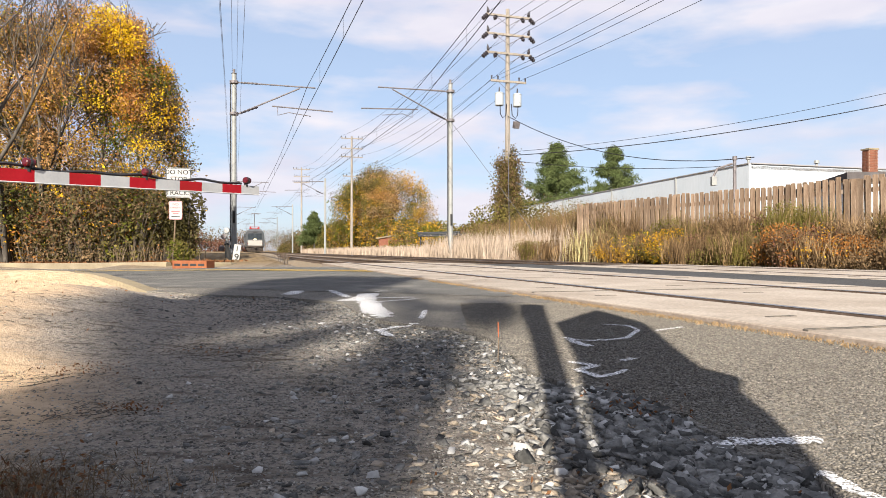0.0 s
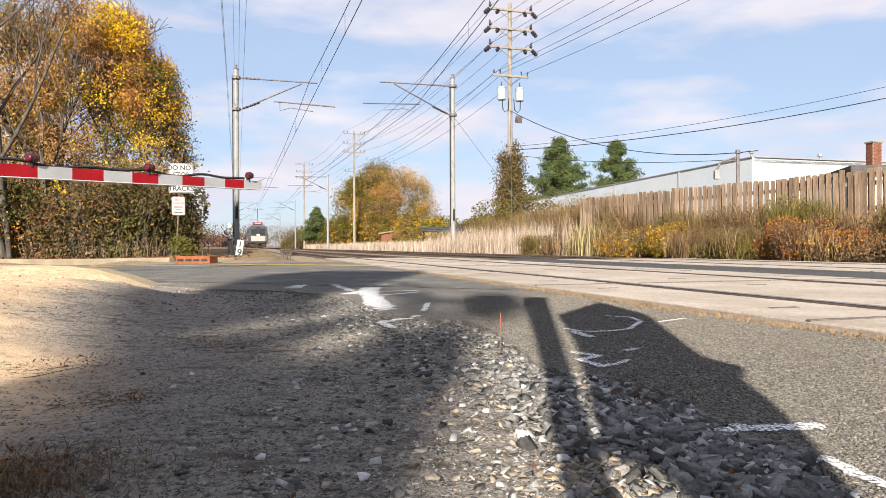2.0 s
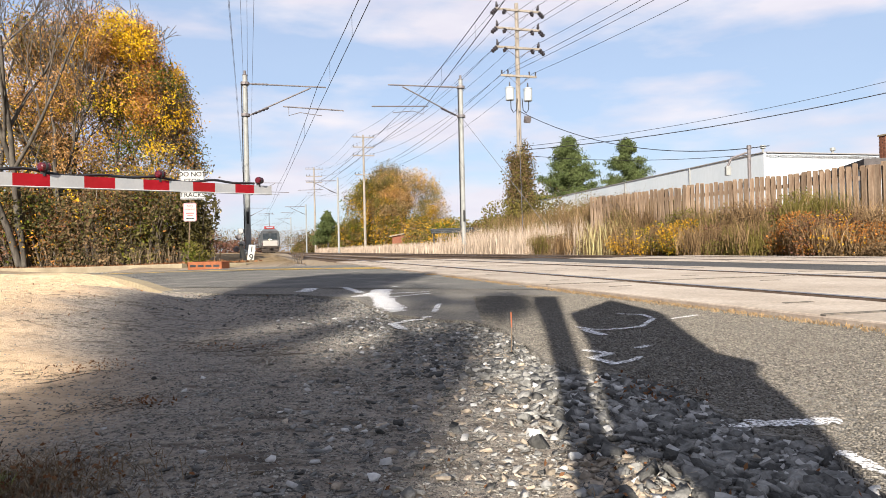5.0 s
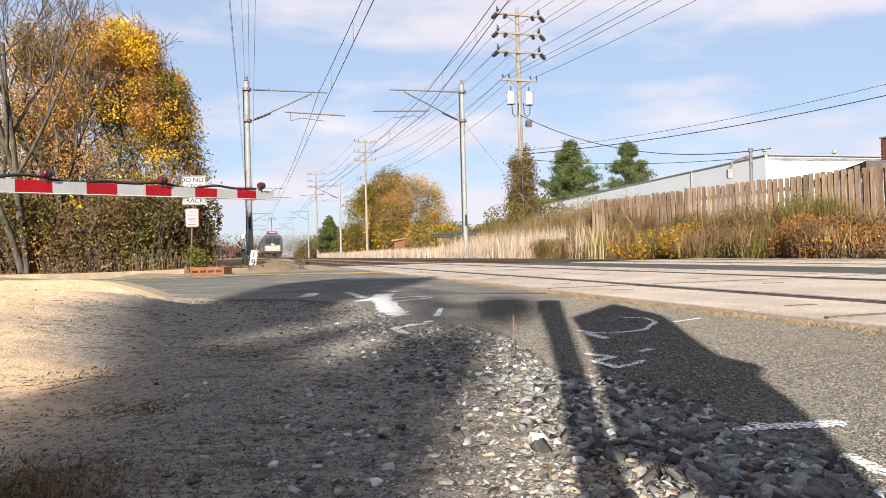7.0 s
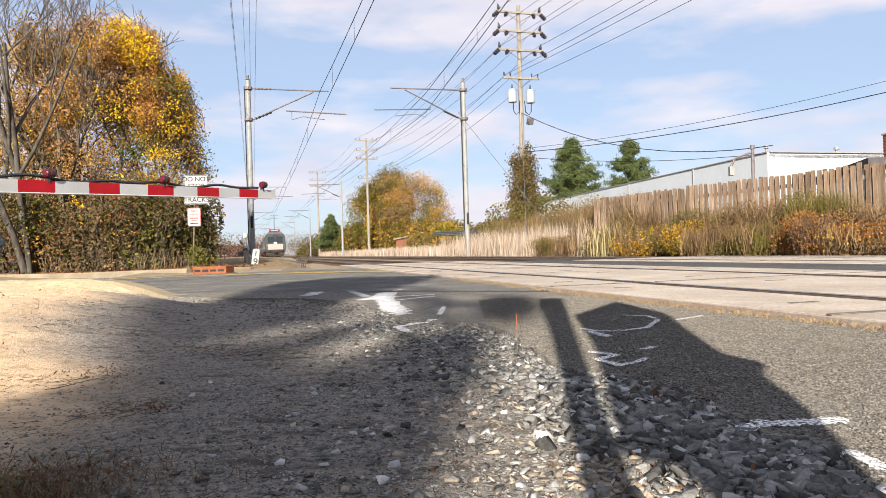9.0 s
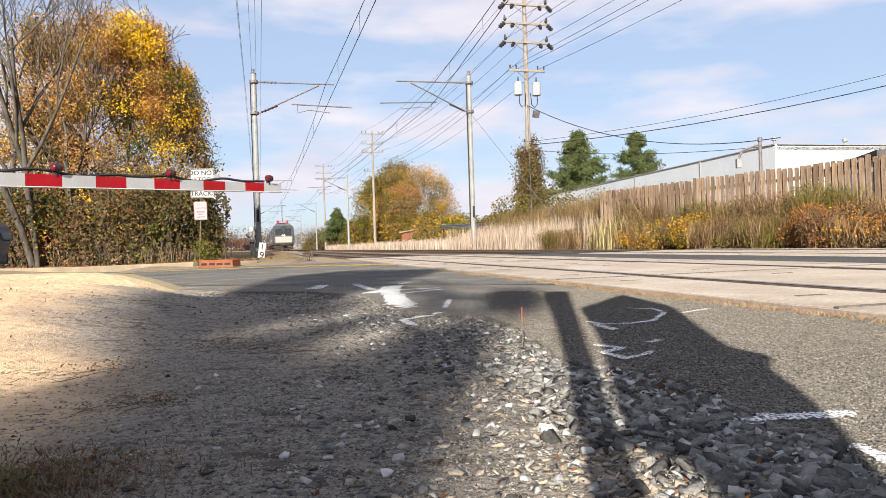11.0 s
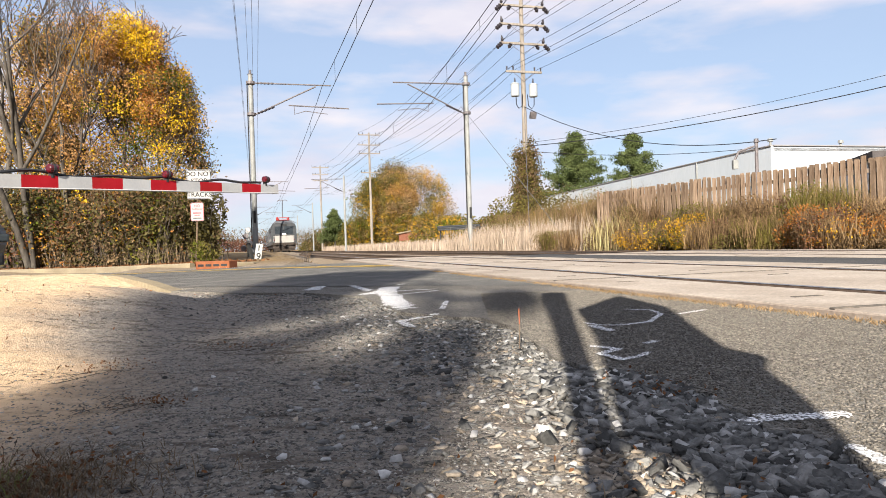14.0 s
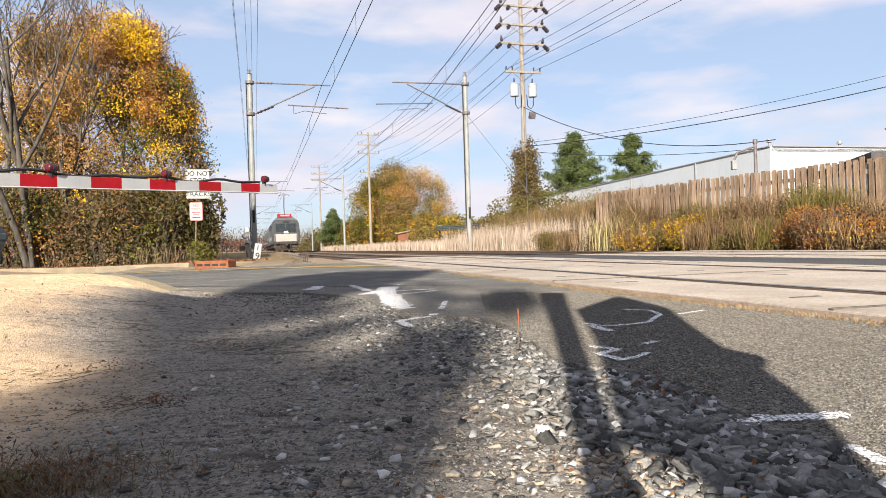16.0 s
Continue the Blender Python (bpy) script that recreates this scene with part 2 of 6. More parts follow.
    "stone": mat("crushed_stone", (0.074, 0.073, 0.07), (0.188, 0.182, 0.171), 26, 0.85, 0.6, 160, vary=0.62),
    "grit": mat("grit", (0.12, 0.112, 0.1), (0.25, 0.235, 0.21), 30, 0.9, 0.3, 160, vary=0.6),
    "stonewarm": mat("tan_stone", (0.2, 0.165, 0.125), (0.31, 0.26, 0.205), 20, 0.85, 0.5, 130, vary=0.35),
    "stonewhite": mat("white_stone", (0.26, 0.255, 0.245), (0.42, 0.41, 0.395), 20, 0.8, 0.4, 90, vary=0.3),
    "litter": mat("dead_leaves", (0.1, 0.042, 0.018), (0.17, 0.085, 0.04), 5, 0.8, 0, 40, vary=0.45, leaf=0.15),
    "straw": mat("straw", (0.1, 0.07, 0.042), (0.16, 0.118, 0.075), 5, 0.8, 0, 40, vary=0.4),
    "stake": mat("orange_marker_stake", (0.2, 0.06, 0.03), (0.25, 0.085, 0.04), 8, 0.6, 0, 40),
}


def ground_material():
    """Sand at the bank, grey gravelly dirt on the shoulder, brown verge beyond."""
    m = bpy.data.materials.new("earth")
    m.use_nodes = True
    nt = m.node_tree
    N, L = nt.nodes.new, nt.links.new
    b = nt.nodes["Principled BSDF"]
    b.inputs["Roughness"].default_value, b.inputs["Specular IOR Level"].default_value = 0.95, 0.15
    co = N("ShaderNodeTexCoord")

    def nz(scale, detail=6, rough=0.55):
        n = N("ShaderNodeTexNoise")
        n.inputs["Scale"].default_value, n.inputs["Detail"].default_value, n.inputs["Roughness"].default_value = scale, detail, rough
        L(co.outputs["Object"], n.inputs["Vector"])
        return n.outputs["Fac"]

    def ramp(f, p0, p1, c0=(0, 0, 0), c1=(1, 1, 1)):
        r = N("ShaderNodeValToRGB")
        r.color_ramp.elements[0].position, r.color_ramp.elements[1].position = p0, p1
        r.color_ramp.elements[0].color, r.color_ramp.elements[1].color = (*c0, 1), (*c1, 1)
        L(f, r.inputs["Fac"])
        return r.outputs["Color"]

    def mix(f, a, c):
        x = N("ShaderNodeMix")
        x.data_type = "RGBA"
        L(f, x.inputs["Factor"])
        L(a, x.inputs["A"])
        L(c, x.inputs["B"])
        return x.outputs["Result"]

    sand = ramp(nz(7), 0.35, 0.68, (0.66, 0.48, 0.31), (0.53, 0.37, 0.225))
    dirt = ramp(nz(70, 8, 0.75), 0.36, 0.66, (0.17, 0.148, 0.126), (0.355, 0.308, 0.256))
    speck = ramp(nz(220, 3), 0.5, 0.62, (0.075, 0.068, 0.062), (0.34, 0.31, 0.275))
    dirt = mix(ramp(nz(60, 3), 0.5, 0.6), dirt, speck)
    def streak(scale, p0, p1):
        mp = N("ShaderNodeMapping")
        mp.inputs["Rotation"].default_value = (0, 0, 0.5)
        mp.inputs["Scale"].default_value = (1.0, 2.8, 1.0)
        L(co.outputs["Object"], mp.inputs["Vector"])
        n = N("ShaderNodeTexNoise")
        n.inputs["Scale"].default_value, n.inputs["Detail"].default_value, n.inputs["Roughness"].default_value = scale, 8, 0.62
        L(mp.outputs["Vector"], n.inputs["Vector"])
        return ramp(n.outputs["Fac"], p0, p1)

    dark = ramp(nz(40, 5), 0.4, 0.6, (0.075, 0.06, 0.048), (0.14, 0.112, 0.09))
    dirt = mix(streak(6.5, 0.53, 0.66), dirt, dark)
    sand = mix(streak(9.0, 0.56, 0.68), sand, ramp(nz(80, 4), 0.4, 0.6, (0.24, 0.165, 0.10), (0.40, 0.29, 0.185)))
    sand = mix(ramp(nz(26, 5), 0.54, 0.62), sand, ramp(nz(130, 3), 0.4, 0.6, (0.30, 0.21, 0.13), (0.50, 0.38, 0.25)))
    verge = ramp(nz(2.5), 0.35, 0.65, (0.14, 0.095, 0.05), (0.21, 0.15, 0.08))
    at = N("ShaderNodeAttribute")
    at.attribute_name = "zone"
    sp = N("ShaderNodeSeparateColor")
    L(at.outputs["Color"], sp.inputs["Color"])
    col = mix(sp.outputs["Red"], dirt, sand)
    col = mix(sp.outputs["Green"], col, verge)
    L(col, b.inputs["Base Color"])
    bp = N("ShaderNodeBump")
    bp.inputs["Strength"].default_value, bp.inputs["Distance"].default_value = 1.0, 0.012
    L(nz(110, 6, 0.75), bp.inputs["Height"])
    L(bp.outputs["Normal"], b.inputs["Normal"])
    return m


M["earth"] = ground_material()


def paint_material():
    m = mat("white_spray_paint", (0.72, 0.71, 0.70), (0.82, 0.81, 0.80), 20, 0.7, 0.3, 120)
    nt = m.node_tree
    n = nt.nodes.new("ShaderNodeTexNoise")
    n.inputs["Scale"].default_value, n.inputs["Detail"].default_value = 150, 4
    co = nt.nodes.new("ShaderNodeTexCoord")
    nt.links.new(co.outputs["Object"], n.inputs["Vector"])
    r = nt.nodes.new("ShaderNodeValToRGB")
    r.color_ramp.elements[0].position, r.color_ramp.elements[1].position = 0.38, 0.6
    nt.links.new(n.outputs["Fac"], r.inputs["Fac"])
    r.color_ramp.elements[1].color = (0.86, 0.86, 0.86, 1)
    nt.links.new(r.outputs["Color"], nt.nodes["Principled BSDF"].inputs["Alpha"])
    return m


M["paint"] = paint_material()


# ---- building blocks ----
def thing(name, label, category, at=(0, 0, 0), rz=0.0, group="", kind=""):
    ob = new(name)
    ob.empty_display_size = 0.2
    ob.matrix_basis = pose(*at, 0, 0, rz)
    return tagged(ob, label, category, group, kind)


def mesh_of(name, bm, material):
    me = bpy.data.meshes.new(name)
    bmesh.ops.recalc_face_normals(bm, faces=bm.faces)
    bm.to_mesh(me)
    bm.free()
    me.materials.append(material)
    return me


def part(name, bm, material, parent=None, label=""):
    ob = new(name, bm if isinstance(bm, bpy.types.Mesh) else mesh_of(name, bm, material))
    if parent is not None:
        ob.parent = parent
    if label:
        ob["label"] = label
    return ob


def raw(name, verts, faces, material, smooth=False):
    me = bpy.data.meshes.new(name)
    me.from_pydata([tuple(v) for v in verts], [], [tuple(f) for f in faces])
    me.materials.append(material)
    if smooth:
        me.shade_smooth()
    return me


def box(c, s, bm=None, rot=None, bevel=0.0):
    bm = bm if bm is not None else bmesh.new()
    m = Matrix.Translation(c) @ (rot.to_4x4() if rot else Matrix()) @ Matrix.Diagonal((*s, 1))
    made = bmesh.ops.create_cube(bm, size=1.0, matrix=m)
    if bevel:
        es = list({e for v in made["verts"] for e in v.link_edges})
        bmesh.ops.bevel(bm, geom=es, offset=bevel, segments=2, affect="EDGES", profile=0.6)
    return bm


def tube(points, radii, bm=None, n=6, cap=True):
    """A tapered tube along points."""
    bm = bm if bm is not None else bmesh.new()
    pts = [Vector(p) for p in points]
    rings = []
    for i, p in enumerate(pts):
        d = (pts[min(i + 1, len(pts) - 1)] - pts[max(i - 1, 0)]).normalized()
        a = d.cross(Vector((0, 0, 1)) if abs(d.z) < 0.9 else Vector((1, 0, 0))).normalized()
        b = d.cross(a)
        r = radii[i] if hasattr(radii, "__len__") else radii
        rings.append([bm.verts.new(p + (a * math.cos(2 * math.pi * k / n) + b * math.sin(2 * math.pi * k / n)) * r) for k in range(n)])
    for r0, r1 in zip(rings, rings[1:]):
        for k in range(n):
            bm.faces.new((r0[k], r0[(k + 1) % n], r1[(k + 1) % n], r1[k]))
    if cap:
        bm.faces.new(rings[0][::-1])
        bm.faces.new(rings[-1])
    return bm


def prism(poly, z0, z1, bm=None):
    bm = bm if bm is not None else bmesh.new()
    lo = [bm.verts.new((x, y, z0)) for x, y in poly]
    hi = [bm.verts.new((x, y, z1)) for x, y in poly]
    bm.faces.new(hi)
    bm.faces.new(lo[::-1])
    for i in range(len(poly)):
        j = (i + 1) % len(poly)
        bm.faces.new((lo[i], lo[j], hi[j], hi[i]))
    return bm


def text_part(name, body, size, material, parent, m, label="", extrude=0.002):
    cu = bpy.data.curves.new(name, "FONT")
    cu.body, cu.size, cu.align_x, cu.align_y, cu.extrude, cu.offset = body, size, "CENTER", "CENTER", extrude, size * 0.012
    cu.materials.append(material)
    ob = new(name, cu)
    ob.parent = parent
    ob.matrix_basis = m
    if label:
        ob["label"] = label
    return ob


# ---- the lie of the land ----
TA = math.atan(0.30)                 # the tracks lead away to the left of the view
TS, TC = math.sin(TA), math.cos(TA)
RD = (0.915, -0.403)                 # the road's way across them


def on_track(u, v):
    return v * TC - u * TS, v * TS + u * TC


def to_track(x, y):
    return -TS * x + TC * y, TC * x + TS * y


def on_road(r, n):
    return r * RD[0] - n * RD[1], r * RD[1] + n * RD[0]


def to_road(x, y):
    return x * RD[0] + y * RD[1], -x * RD[1] + y * RD[0]


def step(a, b, x):
    t = min(1.0, max(0.0, (x - a) / (b - a)))
    return t * t * (3 - 2 * t)


def road_z(x, y):
    r, n = to_road(x, y)
    return -0.03 - 0.15 * step(6.0, 17.0, -r)


def ground_z(x, y):
    r, n = to_road(x, y)
    u, v = to_track(x, y)
    z = road_z(x, y) - (0.014 if n < 4.2 and x < 0.6 and -1 < y < 7 else 0.055)
    z += 0.009 * noise.noise(Vector((x * 1.7, y * 1.7, 0))) + 0.005 * noise.noise(Vector((x * 6, y * 6, 3))) + 0.005 * noise.noise(Vector((x * 5 - y * 3, y * 9 + x * 4, 6)))
    if n < 4.4:                       # the sandy bank behind the near kerb
        z += 0.15 * step(0.9, 2.3, -x + 0.10 * (y - 2)) * step(4.34, 4.16, n) * (1 - step(2.4, 3.6, n) * step(-5.4, -4.3, r))
        z += 0.010 * step(0.3, 1.2, -x) * noise.noise(Vector((x * 3.1, y * 2.2, 9)))
        z -= 0.006 * step(2.2, 1.2, y) * step(-0.6, 0.0, x)
        z += 0.008 * step(2.0, 1.4, y) * step(0.1, 0.35, x)
    if n > 12.0 and v < 1.0:          # the verge beyond the far kerb
        z += 0.17 * step(12.0, 12.15, n) + 0.25 * step(13, 22, n)
    if v > 9.2:
        z += 0.08 * step(9.2, 12, v)
    return z


# ---- ground, road, tracks ----
def spaced(lo, hi, d, far):
    """Even steps between lo and hi, then ever longer ones out to +-far."""
    mid = list(np.arange(lo, hi + d / 2, d))
    a, b, w = [], [], d
    x = hi
    while x < far:
        w *= 1.22
        x += w
        b.append(x)
    x, w = lo, d
    while x > -far:
        w *= 1.22
        x -= w
        a.append(x)
    return a[::-1] + mid + b


def build_ground():
    xs, ys = spaced(-4.4, 1.2, 0.045, 900), spaced(0.3, 6.0, 0.045, 1500)
    ny = len(ys)
    verts = [(x, y, ground_z(x, y)) for x in xs for y in ys]
    faces = [(i * ny + j, (i + 1) * ny + j, (i + 1) * ny + j + 1, i * ny + j + 1) for i in range(len(xs) - 1) for j in range(ny - 1)]
    me = raw("ground", verts, faces, M["earth"], True)
    zone = me.color_attributes.new("zone", "FLOAT_COLOR", "POINT")
    cols = np.zeros((len(verts), 4), dtype=np.float32)
    for k, (x, y, z) in enumerate(verts):
        r, n = to_road(x, y)
        u, v = to_track(x, y)
        wob = 0.5 * noise.noise(Vector((x * 0.9, y * 0.9, 5))) + 0.25 * noise.noise(Vector((x * 3, y * 3, 7)))
        cols[k] = (step(1.04, 1.5, -x - 0.375 * (y - 2.5) - 0.18 * step(1.6, 2.2, y) + wob * 0.6) * step(4.6, 4.3, n) * step(0.4, 1.3, y + wob - 0.25 * (x + 1)), step(12.0, 12.4, n) if v < 1 else step(9.0, 9.6, v), 0, 1)
    zone.data.foreach_set("color", cols.ravel())
    tagged(new("ground", me), "sandy bank and grey gravelly dirt shoulder beside the road", "ground", kind="structure")


build_ground()

SHOULDER = [(-2.29, 5.4), (-1.7, 4.96), (-1.07, 4.7), (-0.62, 4.22), (-0.43, 3.53), (-0.29, 3.13), (-0.09, 2.88), (0.07, 2.79), (0.17, 2.46), (0.2, 2.07), (0.23, 1.79), (0.26, 1.67), (0.32, 1.64), (0.37, 1.58), (0.42, 1.46), (0.46, 1.31), (0.46, 1.16), (0.47, 1.08), (0.52, 1.06), (0.52, 0.98), (0.49, 0.86), (0.48, 0.3), (0.48, -8)]


def ragged(points, d, amp, seed):
    rng = random.Random(seed)
    out = []
    for (x0, y0), (x1, y1) in zip(points, points[1:]):
        L = math.hypot(x1 - x0, y1 - y0)
        for k in range(max(1, int(L / d))):
            f = k / max(1, int(L / d))
            out.append((x0 + (x1 - x0) * f + rng.uniform(-amp, amp), y0 + (y1 - y0) * f + rng.uniform(-amp, amp)))
    return out


def build_road():
    edge = ragged(SHOULDER[:-1], 0.03, 0.012, 4)
    outline = [on_road(-70, 4.32), on_road(-4.35, 4.32)] + edge + [(0.48, -8), (30, -30), on_road(60, 0), on_road(60, 13.5), on_road(8, 13.6), on_road(3, 14.6), on_road(-4.5, 13.2), on_road(-7, 12.0), on_road(-70, 12.0)]
    bm = bmesh.new()
    top = bm.faces.new([bm.verts.new((x, y, 0)) for x, y in outline])
    bmesh.ops.recalc_face_normals(bm, faces=bm.faces)
    side = bmesh.ops.extrude_face_region(bm, geom=[top])
    bmesh.ops.translate(bm, verts=[e for e in side["geom"] if isinstance(e, bmesh.types.BMVert)], vec=(0, 0, -0.05))
    for k in range(14):
        x, y = on_road(-6 - k, 0)
        bmesh.ops.bisect_plane(bm, geom=bm.verts[:] + bm.edges[:] + bm.faces[:], plane_co=(x, y, 0), plane_no=(RD[0], RD[1], 0))
    for v in bm.verts:
        v.co.z += road_z(v.co.x, v.co.y)
    bmesh.ops.triangulate(bm, faces=bm.faces)
    return tagged(part("road", bm, M["asphalt"]), "worn grey asphalt road crossing the tracks", "road", kind="structure")


road = build_road()


def build_lane():
    """The travelled lanes: newer, darker asphalt laid a few millimetres over the old."""
    rng = random.Random(14)
    bm = bmesh.new()
    prev = None
    for k in range(140):
        r = -60 + 66.0 * k / 139
        a = on_road(r, 4.5 + rng.uniform(-0.03, 0.03))
        b = on_road(r, 11.85)
        row = [bm.verts.new((x, y, road_z(x, y) + 0.003)) for x, y in (a, b)]
        if prev:
            bm.faces.new((prev[0], row[0], row[1], prev[1]))
        prev = row
    tagged(part("road_lane", bm, M["lane"]), "darker asphalt of the travelled lanes", "road", kind="structure")


build_lane()


def build_line(name, pts, w, material, label, lift=0.009):
    bm = bmesh.new()
    prev = None
    for i, (x, y) in enumerate(pts):
        x1, y1 = pts[min(i + 1, len(pts) - 1)]
        x0, y0 = pts[max(i - 1, 0)]
        d = Vector((x1 - x0, y1 - y0)).normalized()
        z = road_z(x, y) + lift
        a, b = bm.verts.new((x - d.y * w / 2, y + d.x * w / 2, z)), bm.verts.new((x + d.y * w / 2, y - d.x * w / 2, z))
        if prev:
            bm.faces.new((prev[0], prev[1], b, a))
        prev = (a, b)
    return tagged(part(name, bm, material), label, "road marking", kind="structure")


build_line("centre_line", [on_road(-60 + k, 9.10) for k in range(56)], 0.20, M["yellowline"], "worn yellow centre line on the asphalt")
build_line("centre_line", [on_road(-60 + k, 9.42) for k in range(56)], 0.20, M["yellowline"], "worn yellow centre line on the asphalt")
build_line("edge_line", [on_road(-40 + k, 11.6) for k in range(31)], 0.10, M["paint"], "faded white edge line along the kerb")


def sweep(name, pts, profile, material, label, category, zf):
    """A profile of (across, up) carried along points on the ground."""
    verts, faces = [], []
    k = len(profile)
    for i, (x, y) in enumerate(pts):
        x1, y1 = pts[min(i + 1, len(pts) - 1)]
        x0, y0 = pts[max(i - 1, 0)]
        d = Vector((x1 - x0, y1 - y0)).normalized()
        z = zf(i, x, y)
        verts += [(x - d.y * a, y + d.x * a, z + h) for a, h in profile]
        if i:
            faces += [((i - 1) * k + j, (i - 1) * k + (j + 1) % k, i * k + (j + 1) % k, i * k + j) for j in range(k)]
    faces += [tuple(range(k))[::-1], tuple((len(pts) - 1) * k + j for j in range(k))]
    ob = new(name, raw(name, verts, faces, material))
    return tagged(ob, label, category, kind="structure")


KERB = [(-0.16, -0.2), (-0.16, 0.15), (-0.03, 0.15), (0.0, 0.12), (0.02, -0.2)]
near = [on_road(-60 + k, 4.28) for k in range(0, 54, 3)] + [on_road(-5.6, 4.28), on_road(-5.0, 4.27), on_road(-4.65, 4.25), on_road(-4.3, 4.22)]
sweep("kerb", near, KERB, M["kerb"], "weathered tan concrete kerb running out into the ground", "kerb",
      lambda i, x, y: road_z(x, y) - (0.0 if i < len(near) - 4 else (0.005, 0.03, 0.085, 0.16)[i - len(near) + 4]))
far = [on_road(-60 + k, 12.0) for k in range(0, 48, 4)] + [on_road(-12.2, 12.0)]
sweep("kerb", far, [(-a, h) for a, h in KERB], M["kerb"], "tan concrete kerb below the verge", "kerb", lambda i, x, y: road_z(x, y))
far2 = [on_road(-11.35, 12.0), (-5.15, 15.55), (-4.85, 15.95), (-4.78, 16.6), (-4.95, 17.6)]
sweep("kerb", far2, [(-a, h) for a, h in KERB], M["kerb"], "curved tan concrete kerb at the tracks", "kerb", lambda i, x, y: road_z(x, y) - 0.02 * i)

TRACKS = {3.45: (-10.0, 16.5), 7.75: (-14.0, 13.0)}


def build_rails():
    prof = [(-0.07, -0.17), (-0.07, -0.155), (-0.012, -0.14), (-0.012, -0.045), (-0.036, -0.035), (-0.036, -0.003), (0.036, -0.003), (0.036, -0.035), (0.012, -0.045), (0.012, -0.14), (0.07, -0.155), (0.07, -0.17)]
    for v0 in TRACKS:
        for s in (-0.75, 0.75):
            verts, faces, us = [], [], [-30, 0, 20, 60, 150, 420]
            for i, u in enumerate(us):
                for a, h in prof:
                    x, y = on_track(u, v0 + s + a)
                    verts.append((x, y, h))
                if i:
                    faces += [((i - 1) * 12 + j, (i - 1) * 12 + (j + 1) % 12, i * 12 + (j + 1) % 12, i * 12 + j) for j in range(12)]
            rail = tagged(new("rail", raw("rail", verts, faces, M["steel"])), "rusty brown steel rail with a worn head", "rail", "rails of the tracks", "structure")
            verts = [(*on_track(u, v0 + s + a), -0.0005) for u in (-30, 420) for a in (-0.03, 0.03)]
            part("rail_head", raw("rail_head", verts, [(0, 1, 3, 2)], M["railtop"]), None, rail, "worn shiny running surface")


build_rails()


def build_ballast():
    rng = np.random.default_rng(3)
    prof = [(-2.4, -0.45), (-1.6, -0.14), (1.6, -0.14), (5.9, -0.14), (6.6, -0.45)]
    verts, faces = [], []
    us = list(np.arange(16.6, 60, 0.5)) + list(np.arange(60, 420, 10))
    for i, u in enumerate(us):
        for a, h in prof:
            x, y = on_track(u, 3.26 + a)
            verts.append((x, y, h + (0.03 * noise.noise(Vector((u * 2, a * 3, 0))))))
        if i:
            faces += [((i - 1) * 5 + j, (i - 1) * 5 + j + 1, i * 5 + j + 1, i * 5 + j) for j in range(4)]
    tagged(new("ballast_bed", raw("ballast_bed", verts, faces, M["ballast"])), "brown stone ballast under the tracks", "ballast", kind="stuff")
    tie = mesh_of("tie", box((0, 0, 0), (2.6, 0.24, 0.2), bevel=0.01), M["tie"])
    for v0, (a, b) in TRACKS.items():
        for k in range(60):
            x, y = on_track(b + 0.3 + 0.6 * k, v0)
            o = tagged(new("tie", tie), "dark weathered timber tie in the ballast", "railway tie", "ties under the rails", "structure")
            o.matrix_basis = pose(x, y, -0.265, 0, 0, math.degrees(TA))


build_ballast()


def strip(name, u0, u1, v0, v1, z0, z1, material, parent, label=""):
    """A slab between two stretches of the track's plan."""
    poly = [on_track(u0, v0), on_track(u0, v1), on_track(u1, v1), on_track(u1, v0)]
    bm = prism(poly, z0, z1)
    bmesh.ops.bevel(bm, geom=[e for e in bm.edges if all(v.co.z > z1 - 1e-4 for v in e.verts)], offset=0.003, segments=1, affect="EDGES")
    return part(name, bm, material, parent, label)


def build_crossing():
    rng = random.Random(8)
    for v0, (ua, ub) in TRACKS.items():
        cr = thing("crossing_surface", "pale concrete grade crossing panels between and beside the rails", "crossing", kind="structure")
        for s in (-1, 1):
            strip("flangeway", ua, ub, v0 + s * (0.75 - 0.105), v0 + s * (0.75 + 0.085), -0.05, -0.014, M["rubber"], cr, "dark rubber flangeway strip")
        strip("bedding", ua, ub, v0 - 1.45, v0 + 1.45, -0.058, -0.021, M["slot"], cr, "dark joint filler")
        n = int((ub - ua) / 2.4)
        L = (ub - ua) / n
        for k in range(n):
            u0, u1 = ua + k * L + 0.004, ua + (k + 1) * L - 0.004
            dz = rng.uniform(-0.004, 0.0)
            for lo, hi in ((v0 - 0.64, v0 + 0.64), (v0 - 1.46, v0 - 0.84), (v0 + 0.84, v0 + 1.46)):
                p = strip("panel", u0, u1, lo, hi, -0.06, -0.004 + dz, M["concrete"], cr)
                strip("joint", u0 - 0.016, u0 + 0.008, lo, hi, -0.05, -0.0025, M["slot"], cr, "dark dirty joint")
                for uu in (u0 + 0.45, u1 - 0.45):
                    x, y = on_track(uu, (lo + hi) / 2)
                    bm = box((x, y, dz - 0.004), (0.15, 0.03, 0.006), rot=Matrix.Rotation(TA, 3, "Z"), bevel=0.0025)
                    part("lifting_slot", bm, M["slot"], p)


build_crossing()
tagged(strip("asphalt_infill", -12, 14.5, 4.925, 6.275, -0.06, -0.012, M["infill"], None), "dark patched asphalt between the two tracks", "road", kind="structure")


